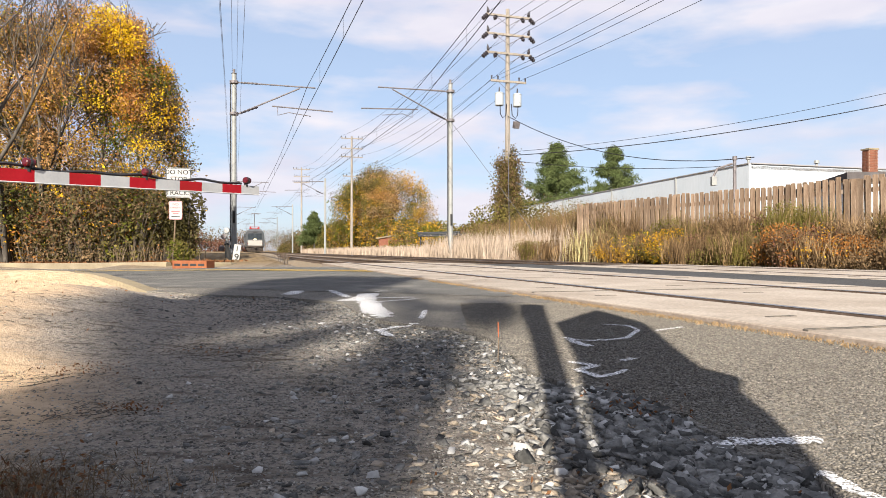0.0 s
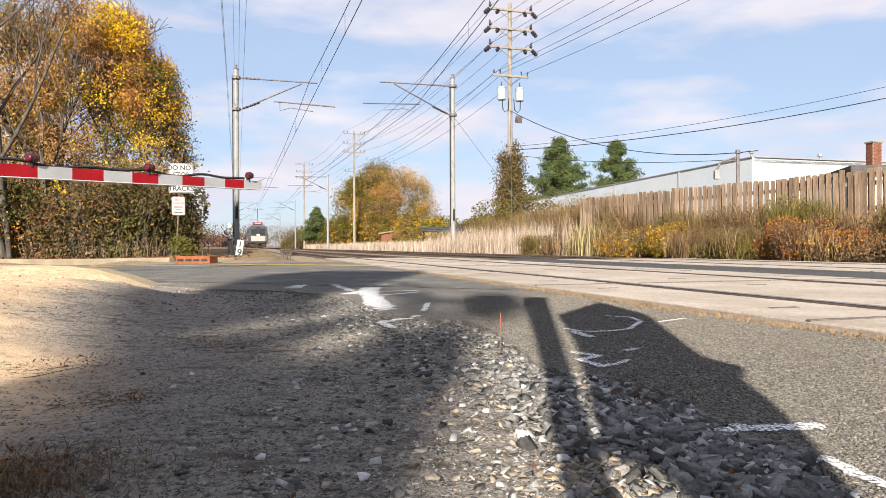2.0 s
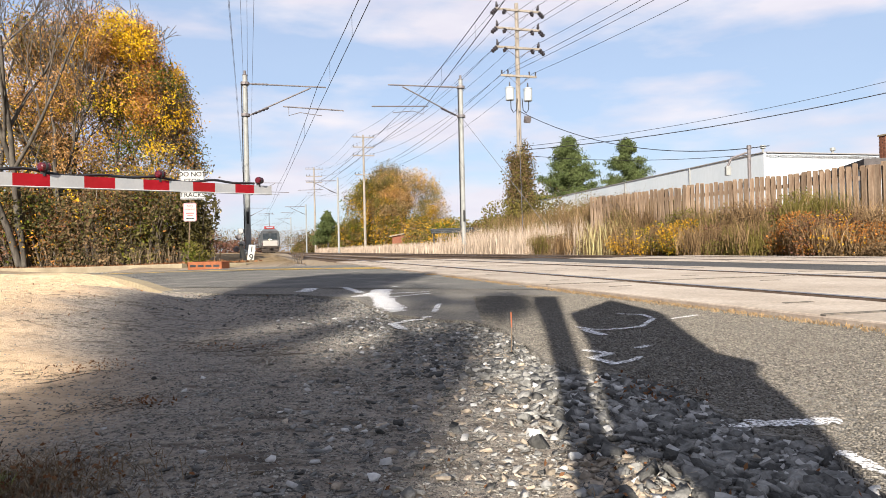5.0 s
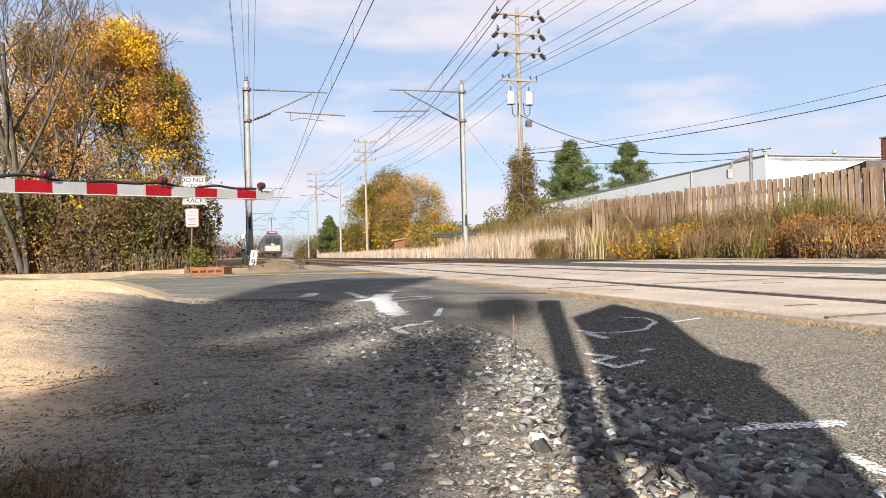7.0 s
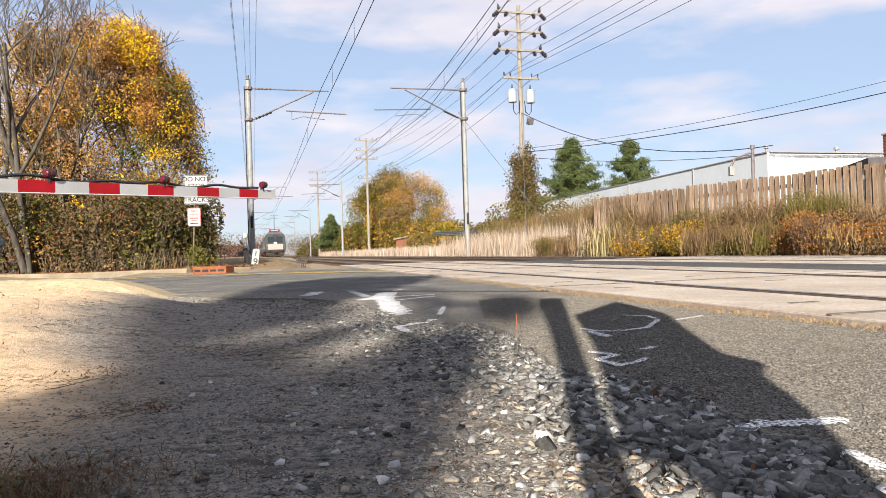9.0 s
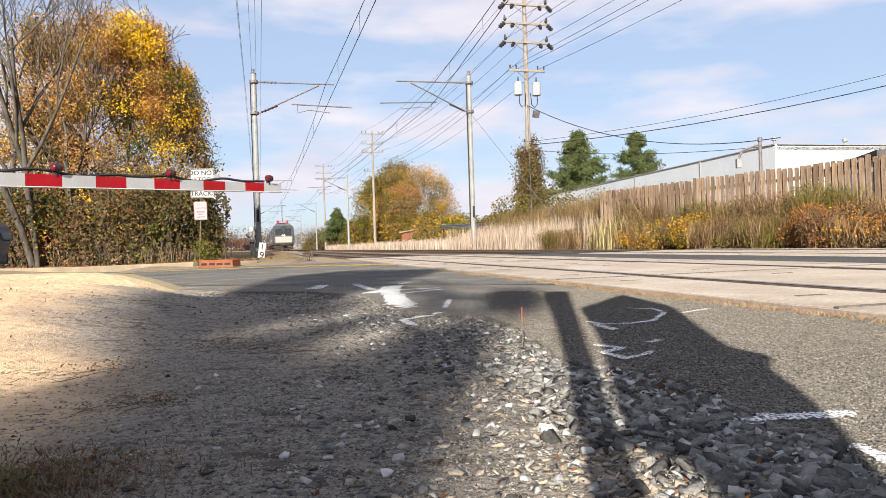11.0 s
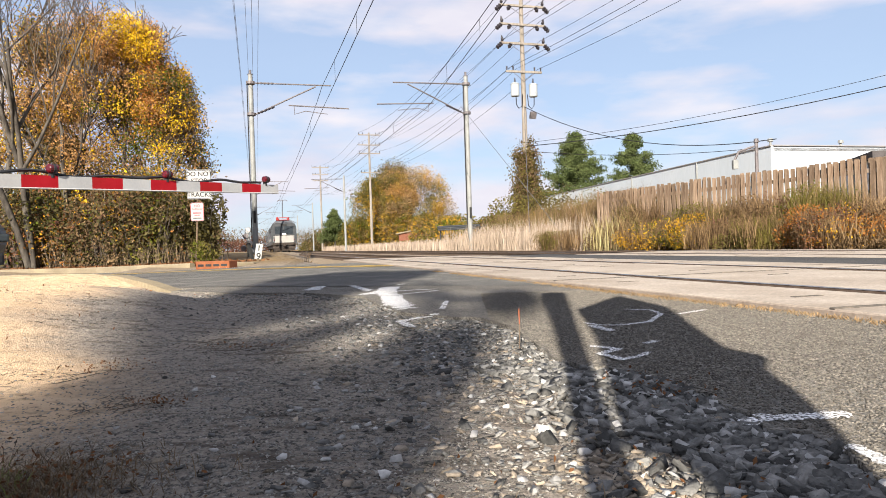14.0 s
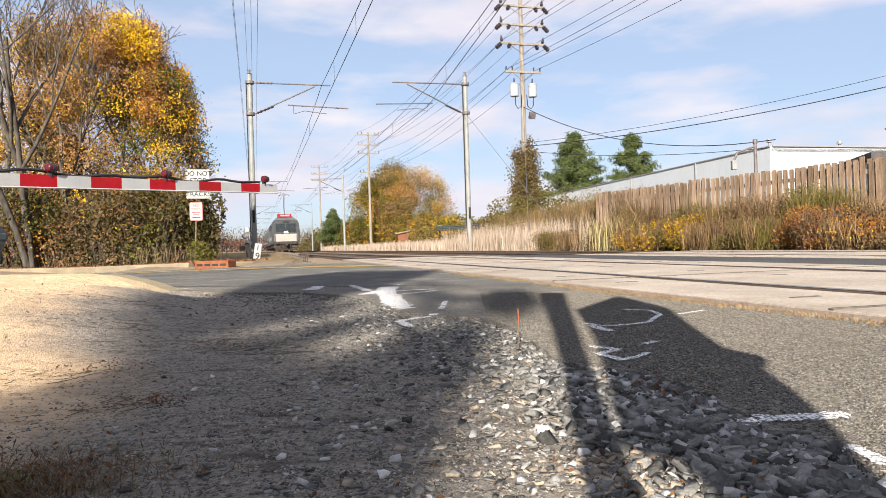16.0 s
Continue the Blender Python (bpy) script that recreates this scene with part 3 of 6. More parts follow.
# ---- vegetation ----
def leaf_mesh(name, centres, size, material, seed, long=1.5, up=0.0, verts_extra=None):
    """Many small folded leaves, one at each centre."""
    rng = np.random.default_rng(seed)
    c = np.asarray(centres, dtype=np.float64)
    n = len(c)
    a = rng.normal(size=(n, 3))
    a[:, 2] += up
    a /= np.linalg.norm(a, axis=1)[:, None]
    b = np.cross(a, rng.normal(size=(n, 3)))
    b /= np.linalg.norm(b, axis=1)[:, None]
    nrm = np.cross(a, b)
    s = size * rng.uniform(0.55, 1.35, n)[:, None]
    v = np.stack([c - a * s * long / 2, c + b * s * 0.42 + nrm * s * 0.16, c + a * s * long / 2, c - b * s * 0.42 + nrm * s * 0.16], 1).reshape(-1, 3)
    me = bpy.data.meshes.new(name)
    me.vertices.add(4 * n)
    me.vertices.foreach_set("co", v.ravel())
    idx = np.arange(4 * n).reshape(-1, 4)
    tri = np.concatenate([idx[:, [0, 1, 2]], idx[:, [0, 2, 3]]], 1).reshape(-1)
    me.loops.add(6 * n)
    me.loops.foreach_set("vertex_index", tri)
    me.polygons.add(2 * n)
    me.polygons.foreach_set("loop_start", np.arange(0, 6 * n, 3))
    me.update(calc_edges=True)
    me.materials.append(material)
    return me


def blades(name, bases, height, width, material, seed, lean=0.2, zf=None):
    """Upright grass blades, two bent quads each."""
    rng = np.random.default_rng(seed)
    b = np.asarray(bases, dtype=np.float64)
    n = len(b)
    h = (height * rng.uniform(0.55, 1.2, n))[:, None]
    ang = rng.uniform(0, 2 * np.pi, n)
    side = np.stack([np.cos(ang), np.sin(ang), np.zeros(n)], 1) * width / 2
    tip = np.stack([rng.normal(0, lean, n), rng.normal(0, lean, n), np.ones(n)], 1) * h
    mid = tip * np.array([0.35, 0.35, 0.6])
    v = np.stack([b - side, b + side, b + mid + side * 0.8, b + mid - side * 0.8, b + tip], 1).reshape(-1, 3)
    i = np.arange(0, 5 * n, 5)
    tri = np.stack([i, i + 1, i + 2, i, i + 2, i + 3, i + 3, i + 2, i + 4], 1).reshape(-1)
    me = bpy.data.meshes.new(name)
    me.vertices.add(5 * n)
    me.vertices.foreach_set("co", v.ravel())
    me.loops.add(9 * n)
    me.loops.foreach_set("vertex_index", tri)
    me.polygons.add(3 * n)
    me.polygons.foreach_set("loop_start", np.arange(0, 9 * n, 3))
    me.update(calc_edges=True)
    me.materials.append(material)
    return me


def grow(rng, base, way, length, radius, depth, out, tips, spread=0.55, lift=0.25, kids=(2, 4)):
    """Limbs: out takes (points, radii), tips the places where leaves sit."""
    pts, p, d = [Vector(base)], Vector(base), Vector(way).normalized()
    nseg = 5 if depth > 1 else 3
    for k in range(nseg):
        d = (d + Vector((rng.gauss(0, 0.11), rng.gauss(0, 0.11), rng.gauss(0, 0.06) + lift * 0.12))).normalized()
        p = p + d * length / nseg
        pts.append(p.copy())
    rad = [radius * (1 - 0.62 * k / nseg) for k in range(nseg + 1)]
    out.append((pts, rad, depth))
    if depth <= 1:
        tips.extend(pts[1:])
    if depth == 0:
        return
    for k in range(rng.randint(*kids) + (1 if depth > 2 else 0)):
        f = rng.uniform(0.35, 1.0)
        i = min(nseg - 1, int(f * nseg))
        q = pts[i].lerp(pts[i + 1], f * nseg - i if f < 1 else 1)
        side = Vector((rng.gauss(0, 1), rng.gauss(0, 1), rng.gauss(0.25, 0.5))).normalized()
        grow(rng, q, d.lerp(side, spread) + Vector((0, 0, lift)), length * rng.uniform(0.5, 0.78), radius * (1 - 0.62 * f) * 0.72, depth - 1, out, tips, spread, lift, kids)


def tree(name, label, at, height, girth, seed, leaves=(), depth=4, spread=0.55, stems=1, cloud=0.35, trunk=0.42, lean=(0, 0), kids=(2, 4), lift=0.25, min_r=0.006, group="", shape=None, patch=0.9, fill=0, holes=1.4):
    """leaves: (material, how many, size)."""
    rng = random.Random(seed)
    t = thing(name, label, "tree", at, group=group)
    limbs, tips = [], []
    for s in range(stems):
        off = Vector((rng.uniform(-0.3, 0.3), rng.uniform(-0.3, 0.3), -0.15)) * (0 if stems == 1 else 1)
        grow(rng, off + Vector((0, 0, -0.1)), (lean[0] + rng.gauss(0, 0.06), lean[1] + rng.gauss(0, 0.06), 1), height * trunk, girth, depth, limbs, tips, spread, lift, kids)
    if shape:                         # keep the crown within an ellipsoid: height of its middle, half width, half height
        inside = lambda q: (q.x * q.x + q.y * q.y) / shape[1] ** 2 + (q.z - shape[0]) ** 2 / shape[2] ** 2 < 1
        limbs = [l for l in limbs if l[2] >= depth - 1 or inside(Vector((l[0][-1].x / 1.18, l[0][-1].y / 1.18, shape[0] + (l[0][-1].z - shape[0]) / 1.15)))]
        tips = [q for q in tips if inside(q)]
    for k in range(fill if shape else 0):       # twig ends all through the crown, with holes
        d = Vector((rng.gauss(0, 1), rng.gauss(0, 1), rng.gauss(0, 1))).normalized() * rng.uniform(0.25, 1) ** 0.45
        q = Vector((d.x * shape[1], d.y * shape[1], shape[0] + d.z * shape[2] * (1 + 0.12 * noise.noise(d * 2.5 + Vector((0, 0, seed))))))
        if noise.noise(q * holes + Vector((seed, 0, 0))) > -0.05:
            tips.append(q)
    bm, bt = bmesh.new(), bmesh.new()
    for pts, rad, d in limbs:
        tube(pts, [max(r, min_r) for r in rad], bm if d >= depth - 1 else bt, 8 if d >= depth - 1 else 4, False)
    tr = part("trunk", bm, M["bark"], t)
    tr.data.shade_smooth()
    tagged(part("twig_work", bt, M["twig"], t, "thin brown twigs"), kind="stuff")
    nr = np.random.default_rng(seed)
    tp = np.array([tuple(q) for q in tips])
    # each part of the crown turns in one colour: the strongest of slow noise fields, weighted by share and place
    share = np.log(np.array([l[1] for l in leaves], dtype=float)) if leaves else []
    colour = np.array([max(range(len(leaves)), key=lambda k: 0.55 * share[k] + 2.6 * noise.noise(Vector(q) * patch + Vector((7.3 * k, seed, 0)))
                           + (leaves[k][3] * q[0] + leaves[k][4] * q[2] if len(leaves[k]) > 3 else 0)) for q in tp]) if leaves else None
    for k, (m, n, size) in enumerate([l[:3] for l in leaves]):
        own = tp[colour == k]
        if not len(own):
            continue
        n = int(sum(l[1] for l in leaves) * len(own) / len(tp))
        own = np.concatenate([np.repeat(own, 3, 0), tp[nr.integers(0, len(tp), max(1, int(len(own) * 0.6)))]])   # a few strays in other parts
        c = own[nr.integers(0, len(own), n)] + nr.normal(0, cloud, (n, 3))
        part("crown", leaf_mesh("crown", c, size, M[m], seed + k), None, t, m_label(m))
    return t


def m_label(m):
    return {"yellow": "bright yellow autumn leaves", "gold": "golden leaves", "orange": "orange-brown leaves", "tan": "tan and russet leaves", "green": "green leaves", "olive": "olive leaves",
            "brown": "brown withered leaves", "maroon": "dark red leaves", "darkleaf": "dark leaves with shade put into their colour", "conifer": "dark green needles", "drygrass": "dry grass"}[m]


def lump(rng, at, size, n):
    """Points in an uneven clump: several overlapping blobs."""
    k = 7
    cs = np.array([(rng.uniform(-0.5, 0.5), rng.uniform(-0.5, 0.5), rng.uniform(0.15, 0.85)) for _ in range(k)])
    which = rng.integers(0, k, n)
    d = rng.normal(size=(n, 3))
    d /= np.linalg.norm(d, axis=1)[:, None]
    d *= (rng.uniform(0.3, 1, n) ** 0.5)[:, None] * 0.33
    p = cs[which] + d
    p[:, 2] = np.abs(p[:, 2])
    return p * np.array(size)


def shrub(label, at, size, leaves, seed, stems=14, name="shrub", group="shrubs along the tracks", plumes=()):
    rng = np.random.default_rng(seed)
    t = thing(name, label, "shrub", at, group=group)
    bm = bmesh.new()
    k0 = min(1.0, 0.25 + size[2] / 2.5)
    for k in range(stems):
        x, y = rng.uniform(-0.45, 0.45) * size[0], rng.uniform(-0.45, 0.45) * size[1]
        h = size[2] * rng.uniform(0.45, 0.98)
        tube([(x * 0.6, y * 0.6, -0.1), (x * 0.8, y * 0.8, h * 0.5), (x * 1.1 + rng.normal(0, 0.06), y * 1.1, h)], [0.014 * k0, 0.009 * k0, 0.004 * k0], bm, 4, False)
    tagged(part("stem_tangle", bm, M["twig"], t, "thin bare stems"), kind="stuff")
    for k, (m, n) in enumerate(plumes):   # fine upright strands, leaning outwards, in tufts
        tuft = rng.uniform(-0.5, 0.5, (26, 2)) * np.array(size[:2])
        pick = rng.integers(0, 26, n)
        xy = tuft[pick] + rng.normal(0, 0.07, (n, 2))
        hs = size[2] * rng.uniform(0.0, 0.55, n)
        pts = np.column_stack([xy, hs])
        tagged(part("plume", blades("plume", pts, size[2] * 0.55, 0.011, M[m], seed * 5 + k, 0.30), None, t, "fine " + m_label(m).replace("leaves", "stalks")), kind="stuff")
    for k, (m, n, s) in enumerate(leaves):
        part("foliage", leaf_mesh("foliage", lump(rng, at, size, n), s, M[m], seed * 7 + k), None, t, m_label(m))
    return t


# ---- trees and hedge beyond the far kerb ----
def build_left_wood():
    rng = random.Random(21)
    z = 0.05
    g = "wood beside the road"
    bare = dict(depth=5, spread=0.5, kids=(3, 3), lift=0.26, min_r=0.0075, cloud=0.12, group=g)
    tree("bare_tree", "tall bare grey-barked tree with few leaves remaining", (-12.0, 19.0, z), 14.5, 0.10, 5, [("olive", 120, 0.07), ("brown", 200, 0.06)], stems=3, trunk=0.44, shape=(6.0, 2.7, 4.6), **{**bare, "kids": (2, 3)})
    tree("bare_tree", "slender bare grey tree behind the roadside thicket", (-13.3, 19.8, z), 13.5, 0.12, 15, [("orange", 150, 0.06), ("brown", 160, 0.06)], trunk=0.42, shape=(5.8, 2.5, 4.4), **bare)
    tree("bare_tree", "thin bare tree standing in the thicket", (-11.2, 19.5, z), 11.5, 0.085, 17, [("brown", 120, 0.06)], trunk=0.42, shape=(5.0, 1.9, 3.8), **bare)
    tree("bare_tree", "small leafless tree rising out of the wood's edge", (-9.3, 21.3, z), 9.5, 0.07, 18, [("brown", 120, 0.06)], trunk=0.42, shape=(4.2, 1.7, 3.0), **bare)
    leafy = dict(spread=0.52, kids=(2, 3), trunk=0.36, group=g, fill=620, patch=1.0)
    tree("maple_tree", "yellow autumn maple still in leaf", (-10.2, 20.3, z), 10.2, 0.13, 6, [("yellow", 10000, 0.045, 0.25, -0.02), ("gold", 12000, 0.045, 0.15, 0.0), ("green", 11000, 0.045, 0.5, -0.35), ("tan", 20000, 0.045, -0.35, 0.05), ("brown", 10000, 0.048, -0.3, -0.1)], depth=5, cloud=0.14, shape=(4.2, 2.25, 3.25), **leafy)
    tree("maple_tree", "golden and orange autumn tree in the thicket", (-13.3, 21.4, z), 11.0, 0.14, 7, [("tan", 4500, 0.055), ("yellow", 2000, 0.055), ("brown", 4500, 0.055), ("olive", 3000, 0.055)], depth=5, cloud=0.2, shape=(4.7, 2.0, 3.2), **leafy)
    tree("maple_tree", "orange-brown autumn tree between the yellow ones", (-11.9, 21.4, z), 10.4, 0.13, 16, [("tan", 12000, 0.05), ("olive", 6000, 0.05), ("brown", 8000, 0.05), ("gold", 4000, 0.05)], depth=5, cloud=0.18, shape=(4.5, 2.0, 3.2), **leafy)
    tree("tree", "orange and brown tree thinning out at the wood's end", (-9.25, 20.6, z), 8.0, 0.09, 8, [("olive", 9000, 0.05), ("gold", 9000, 0.05), ("green", 5000, 0.05), ("brown", 8000, 0.048), ("orange", 5000, 0.048)], depth=5, cloud=0.18, shape=(3.0, 1.55, 2.9), **leafy)
    tree("tree", "thin brown twiggy tree at the wood's end", (-8.5, 20.9, z), 6.4, 0.06, 9, [("olive", 2200, 0.05), ("brown", 2600, 0.05), ("gold", 900, 0.05)], depth=5, cloud=0.16, shape=(2.3, 1.15, 2.2), **leafy)
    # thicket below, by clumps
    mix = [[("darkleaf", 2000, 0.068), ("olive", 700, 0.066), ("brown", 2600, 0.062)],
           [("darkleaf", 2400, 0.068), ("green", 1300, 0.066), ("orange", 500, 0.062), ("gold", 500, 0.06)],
           [("brown", 2900, 0.064), ("maroon", 2300, 0.062), ("orange", 500, 0.06)],
           [("gold", 1100, 0.062), ("yellow", 300, 0.062), ("olive", 2200, 0.066), ("green", 800, 0.062), ("brown", 1100, 0.06)]]
    names = ["dark olive thicket shrub", "green and gold thicket shrub", "maroon and brown thicket shrub", "yellow and olive thicket shrub"]
    for k in range(26):
        f = k / 25
        x = -15.0 + 6.6 * f + rng.uniform(-0.3, 0.3)
        y = (13.25 - 0.403 * x) / 0.915 + (k % 2) * 1.2 + rng.uniform(-0.15, 0.2)
        i = (k * 7 + (k // 3)) % 4
        h = rng.uniform(2.0, 3.4) if k % 2 else rng.uniform(1.3, 2.2)
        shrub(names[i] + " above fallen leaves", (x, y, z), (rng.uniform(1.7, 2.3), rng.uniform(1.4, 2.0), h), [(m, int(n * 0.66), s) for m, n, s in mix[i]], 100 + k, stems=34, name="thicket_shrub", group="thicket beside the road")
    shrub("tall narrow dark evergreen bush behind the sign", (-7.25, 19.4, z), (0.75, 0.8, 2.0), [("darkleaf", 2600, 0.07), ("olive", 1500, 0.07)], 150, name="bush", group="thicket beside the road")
    for k, (x, y, h) in enumerate(((-9.75, 18.6, 2.1), (-10.6, 18.9, 1.6), (-8.6, 18.3, 1.3), (-11.9, 19.6, 2.3), (-12.6, 19.8, 1.8), (-9.2, 18.5, 1.0), (-11.2, 19.2, 1.2))):
        sp = thing("sapling", "thin pale sapling standing in front of the thicket", "sapling", (x, y, z), group="saplings at the thicket's edge")
        bend = rng.uniform(-0.15, 0.15)
        part("stem", tube([(0, 0, -0.1), (bend * 0.4, 0, h * 0.5), (bend, 0, h)], [0.028, 0.02, 0.008], n=6), M["polewood"], sp)
        bm = bmesh.new()
        for j in range(7):
            f = rng.uniform(0.3, 0.95)
            tube([(bend * f, 0, h * f), (bend * f + rng.uniform(-0.35, 0.35), rng.uniform(-0.25, 0.1), h * f + rng.uniform(0.1, 0.4))], [0.008, 0.003], bm, 4, False)
        part("twig_work", bm, M["twig"], sp, "thin side twigs")
    nr = np.random.default_rng(31)
    n = 3200
    r, q = nr.uniform(-22, -11.6, n), 12.15 + np.abs(nr.normal(0, 0.9, n))
    pts = []
    for a, b in zip(r, q):
        x, y = on_road(a, b)
        pts.append((x, y, ground_z(x, y) + 0.012))
    tagged(new("fallen_leaves", leaf_mesh("fallen_leaves", pts, 0.10, M["litter"], 32)), "brown fallen leaves heaped along the far kerb", "leaves", kind="stuff")
    n = 1500
    r, q = nr.uniform(-22, -13.9, n), 12.7 + np.abs(nr.normal(0, 1.2, n))
    pts = [(*on_road(a, b), 0.0) for a, b in zip(r, q)]
    pts = [(x, y, ground_z(x, y)) for x, y, _ in pts]
    tagged(new("dry_weeds", blades("dry_weeds", pts, 0.6, 0.012, M["straw"], 33, 0.25)), "dry brown weeds under the thicket", "weeds", kind="stuff")


build_left_wood()


def build_right_verge():
    rng = random.Random(77)
    kinds = [("olive-brown bush of dry weeds", [("olive", 2400, 0.03), ("brown", 2000, 0.03)], [("olive", 900), ("brown", 900), ("drygrass", 700)]),
             ("yellow-leaved bush among brown weeds", [("yellow", 700, 0.033), ("gold", 3600, 0.034), ("olive", 5200, 0.032), ("green", 1200, 0.034), ("brown", 1600, 0.032)], [("brown", 500), ("drygrass", 300)]),
             ("orange and brown autumn bush", [("orange", 2600, 0.034), ("brown", 5000, 0.032), ("gold", 400, 0.032), ("maroon", 1000, 0.03)], [("brown", 800), ("drygrass", 500)]),
             ("reddish brown bush with bare stems", [("brown", 3000, 0.032), ("maroon", 900, 0.032)], [("brown", 1300), ("drygrass", 700)]),
             ("feathery olive green bush", [("olive", 3200, 0.03), ("green", 1200, 0.03)], [("olive", 2000), ("green", 200), ("drygrass", 400)])]
    order = [0, 3, 3, 0, 3, 0, 0, 3, 1, 1, 1, 0, 3, 3, 0, 4, 2, 3, 2, 0, 3, 0, 4, 4, 4, 4]
    for k, i in enumerate(order):
        f = k / (len(order) - 1)
        u = 21.5 - 16.5 * f + rng.uniform(-0.25, 0.25)
        v = 10.2 + (k % 2) * 0.75 + rng.uniform(-0.15, 0.15) + 0.5 * f
        x, y = on_track(u, v)
        h = (0.72 if k % 2 == 0 else 1.34 - 0.26 * step(0.2, 0.45, f)) * rng.uniform(0.85, 1.2) * (1.0 + 0.1 * (1 - f)) * (1 - 0.22 * step(0.6, 0.9, f))
        shrub(kinds[i][0], (x, y, ground_z(x, y) - 0.02), (rng.uniform(1.3, 1.8), rng.uniform(1.1, 1.5), h), kinds[i][1], 300 + k, stems=22, plumes=kinds[i][2])
    for k in range(12):               # taller brush behind the reeds, up to the fence
        x, y = on_track(19.5 + 1.45 * k, 12.9 + (k % 3) * 0.5)
        i = (0, 3, 2, 0, 3, 0)[k % 6]
        shrub(kinds[i][0], (x, y, -0.08), (rng.uniform(2.0, 2.6), 1.6, rng.uniform(1.5, 2.1)), [(m, int(n * 0.8), s * 1.4) for m, n, s in kinds[i][1]], 340 + k, stems=30, plumes=kinds[i][2])
    nr = np.random.default_rng(5)

    def field(n, u0, u1, v0, v1):
        u, v = nr.uniform(u0, u1, n), nr.uniform(v0, v1, n)
        return [(*on_track(a, b), -0.05) for a, b in zip(u, v)]
    tagged(new("reeds", blades("reeds", field(4200, 18.5, 36, 9.6, 12.2), 1.12, 0.016, M["reed"], 6, 0.14)), "pale beige dry reeds beyond the tracks", "reeds", kind="stuff")
    tagged(new("reeds", blades("reeds", field(420, 17.2, 19.0, 9.4, 11.0), 0.95, 0.020, M["reedyellow"], 7, 0.16)), "yellowish reeds at the bushes' edge", "reeds", kind="stuff")
    tagged(new("reeds", blades("reeds", field(9000, 36, 110, 9.8, 13.5), 0.7, 0.03, M["reed"], 8, 0.12)), "pale dry grass along the far tracks", "reeds", kind="stuff")
    tagged(new("dry_grass", blades("dry_grass", field(2600, 4, 22, 10.0, 12.5), 0.6, 0.010, M["drygrass"], 9, 0.3)), "dry brown grass between the bushes", "grass", kind="stuff")
    tagged(new("green_grass", blades("green_grass", field(420, 4.5, 7.5, 9.9, 10.5), 0.5, 0.02, M["grassgreen"], 10, 0.4)), "tuft of green grass by the road", "grass", kind="stuff")


build_right_verge()


def conifer(label, at, height, width, seed, size=1.0):
    rng = np.random.default_rng(seed)
    t = thing("conifer", label, "tree", at, group="conifers by the building")
    t.scale = (size, size, size)
    part("trunk", tube([(0, 0, -0.2), (0.05, 0, height * 0.5), (0, 0.05, height)], [0.16, 0.10, 0.02]), M["bark"], t)
    bm, cs = bmesh.new(), []
    for k in range(150):
        f = rng.uniform(0.22, 0.99)
        a = rng.uniform(0, 2 * math.pi)
        L = width / 2 * (1.02 - f) ** 0.92 * rng.uniform(0.6, 1.35)
        p0 = np.array((0, 0, height * f))
        p1 = p0 + np.array((math.cos(a) * L, math.sin(a) * L, L * rng.uniform(0.0, 0.45)))
        tube([tuple(p0), tuple(0.5 * (p0 + p1) - np.array((0, 0, 0.06 * L))), tuple(p1)], [0.035, 0.02, 0.008], bm, 4, False)
        for j in range(int(4 + 7 * L)):      # tufts along the bough
            s = rng.uniform(0.2, 1.05)
            c = p0 + (p1 - p0) * s + rng.normal(0, 0.16, 3) * np.array((1, 1, 0.5))
            cs.append(c + rng.normal(0, 0.12, (20, 3)))
    part("bough_work", bm, M["bark"], t, "dark branches")
    part("crown", leaf_mesh("crown", np.concatenate(cs), 0.06, M["conifer"], seed, long=4.6, up=0.4), None, t, "dark green needles")
    return t


conifer("dark green conifer rising behind the warehouse", (15.4, 95, -0.2), 8.8, 8.6, 1, 1.72)
conifer("dark green conifer beside the white building", (23.3, 95, -0.2), 9.0, 8.2, 2, 1.62)
conifer("small dark conifer beside the far tracks", (-20.4, 110, -0.2), 6.6, 6.0, 3)
tree("tree", "round golden-brown autumn tree beyond the tracks", (-6.2, 88, -0.2), 15.5, 0.28, 41, [("gold", 15000, 0.11), ("olive", 30000, 0.11), ("drygrass", 18000, 0.11), ("tan", 9000, 0.11)], depth=5, spread=0.66, cloud=0.4, trunk=0.34, kids=(2, 3), min_r=0.015, shape=(4.6, 5.4, 5.9), fill=2200, patch=0.5, holes=0.5)
tree("tree", "yellow-green autumn tree beside the utility pole", (-11.0, 90, -0.2), 14.5, 0.28, 42, [("olive", 17000, 0.13), ("gold", 12000, 0.13), ("green", 6000, 0.13)], depth=5, spread=0.64, cloud=0.4, trunk=0.34, kids=(2, 3), min_r=0.015, shape=(4.4, 3.8, 4.9), fill=800, patch=0.5, holes=0.7)
tree("tree", "thin brown tree behind the golden one", (-8.6, 100, -0.2), 18.5, 0.28, 43, [("brown", 9000, 0.15), ("olive", 8000, 0.15)], depth=5, spread=0.6, cloud=0.5, trunk=0.34, kids=(3, 4), min_r=0.015, shape=(7.5, 4.2, 5.6))
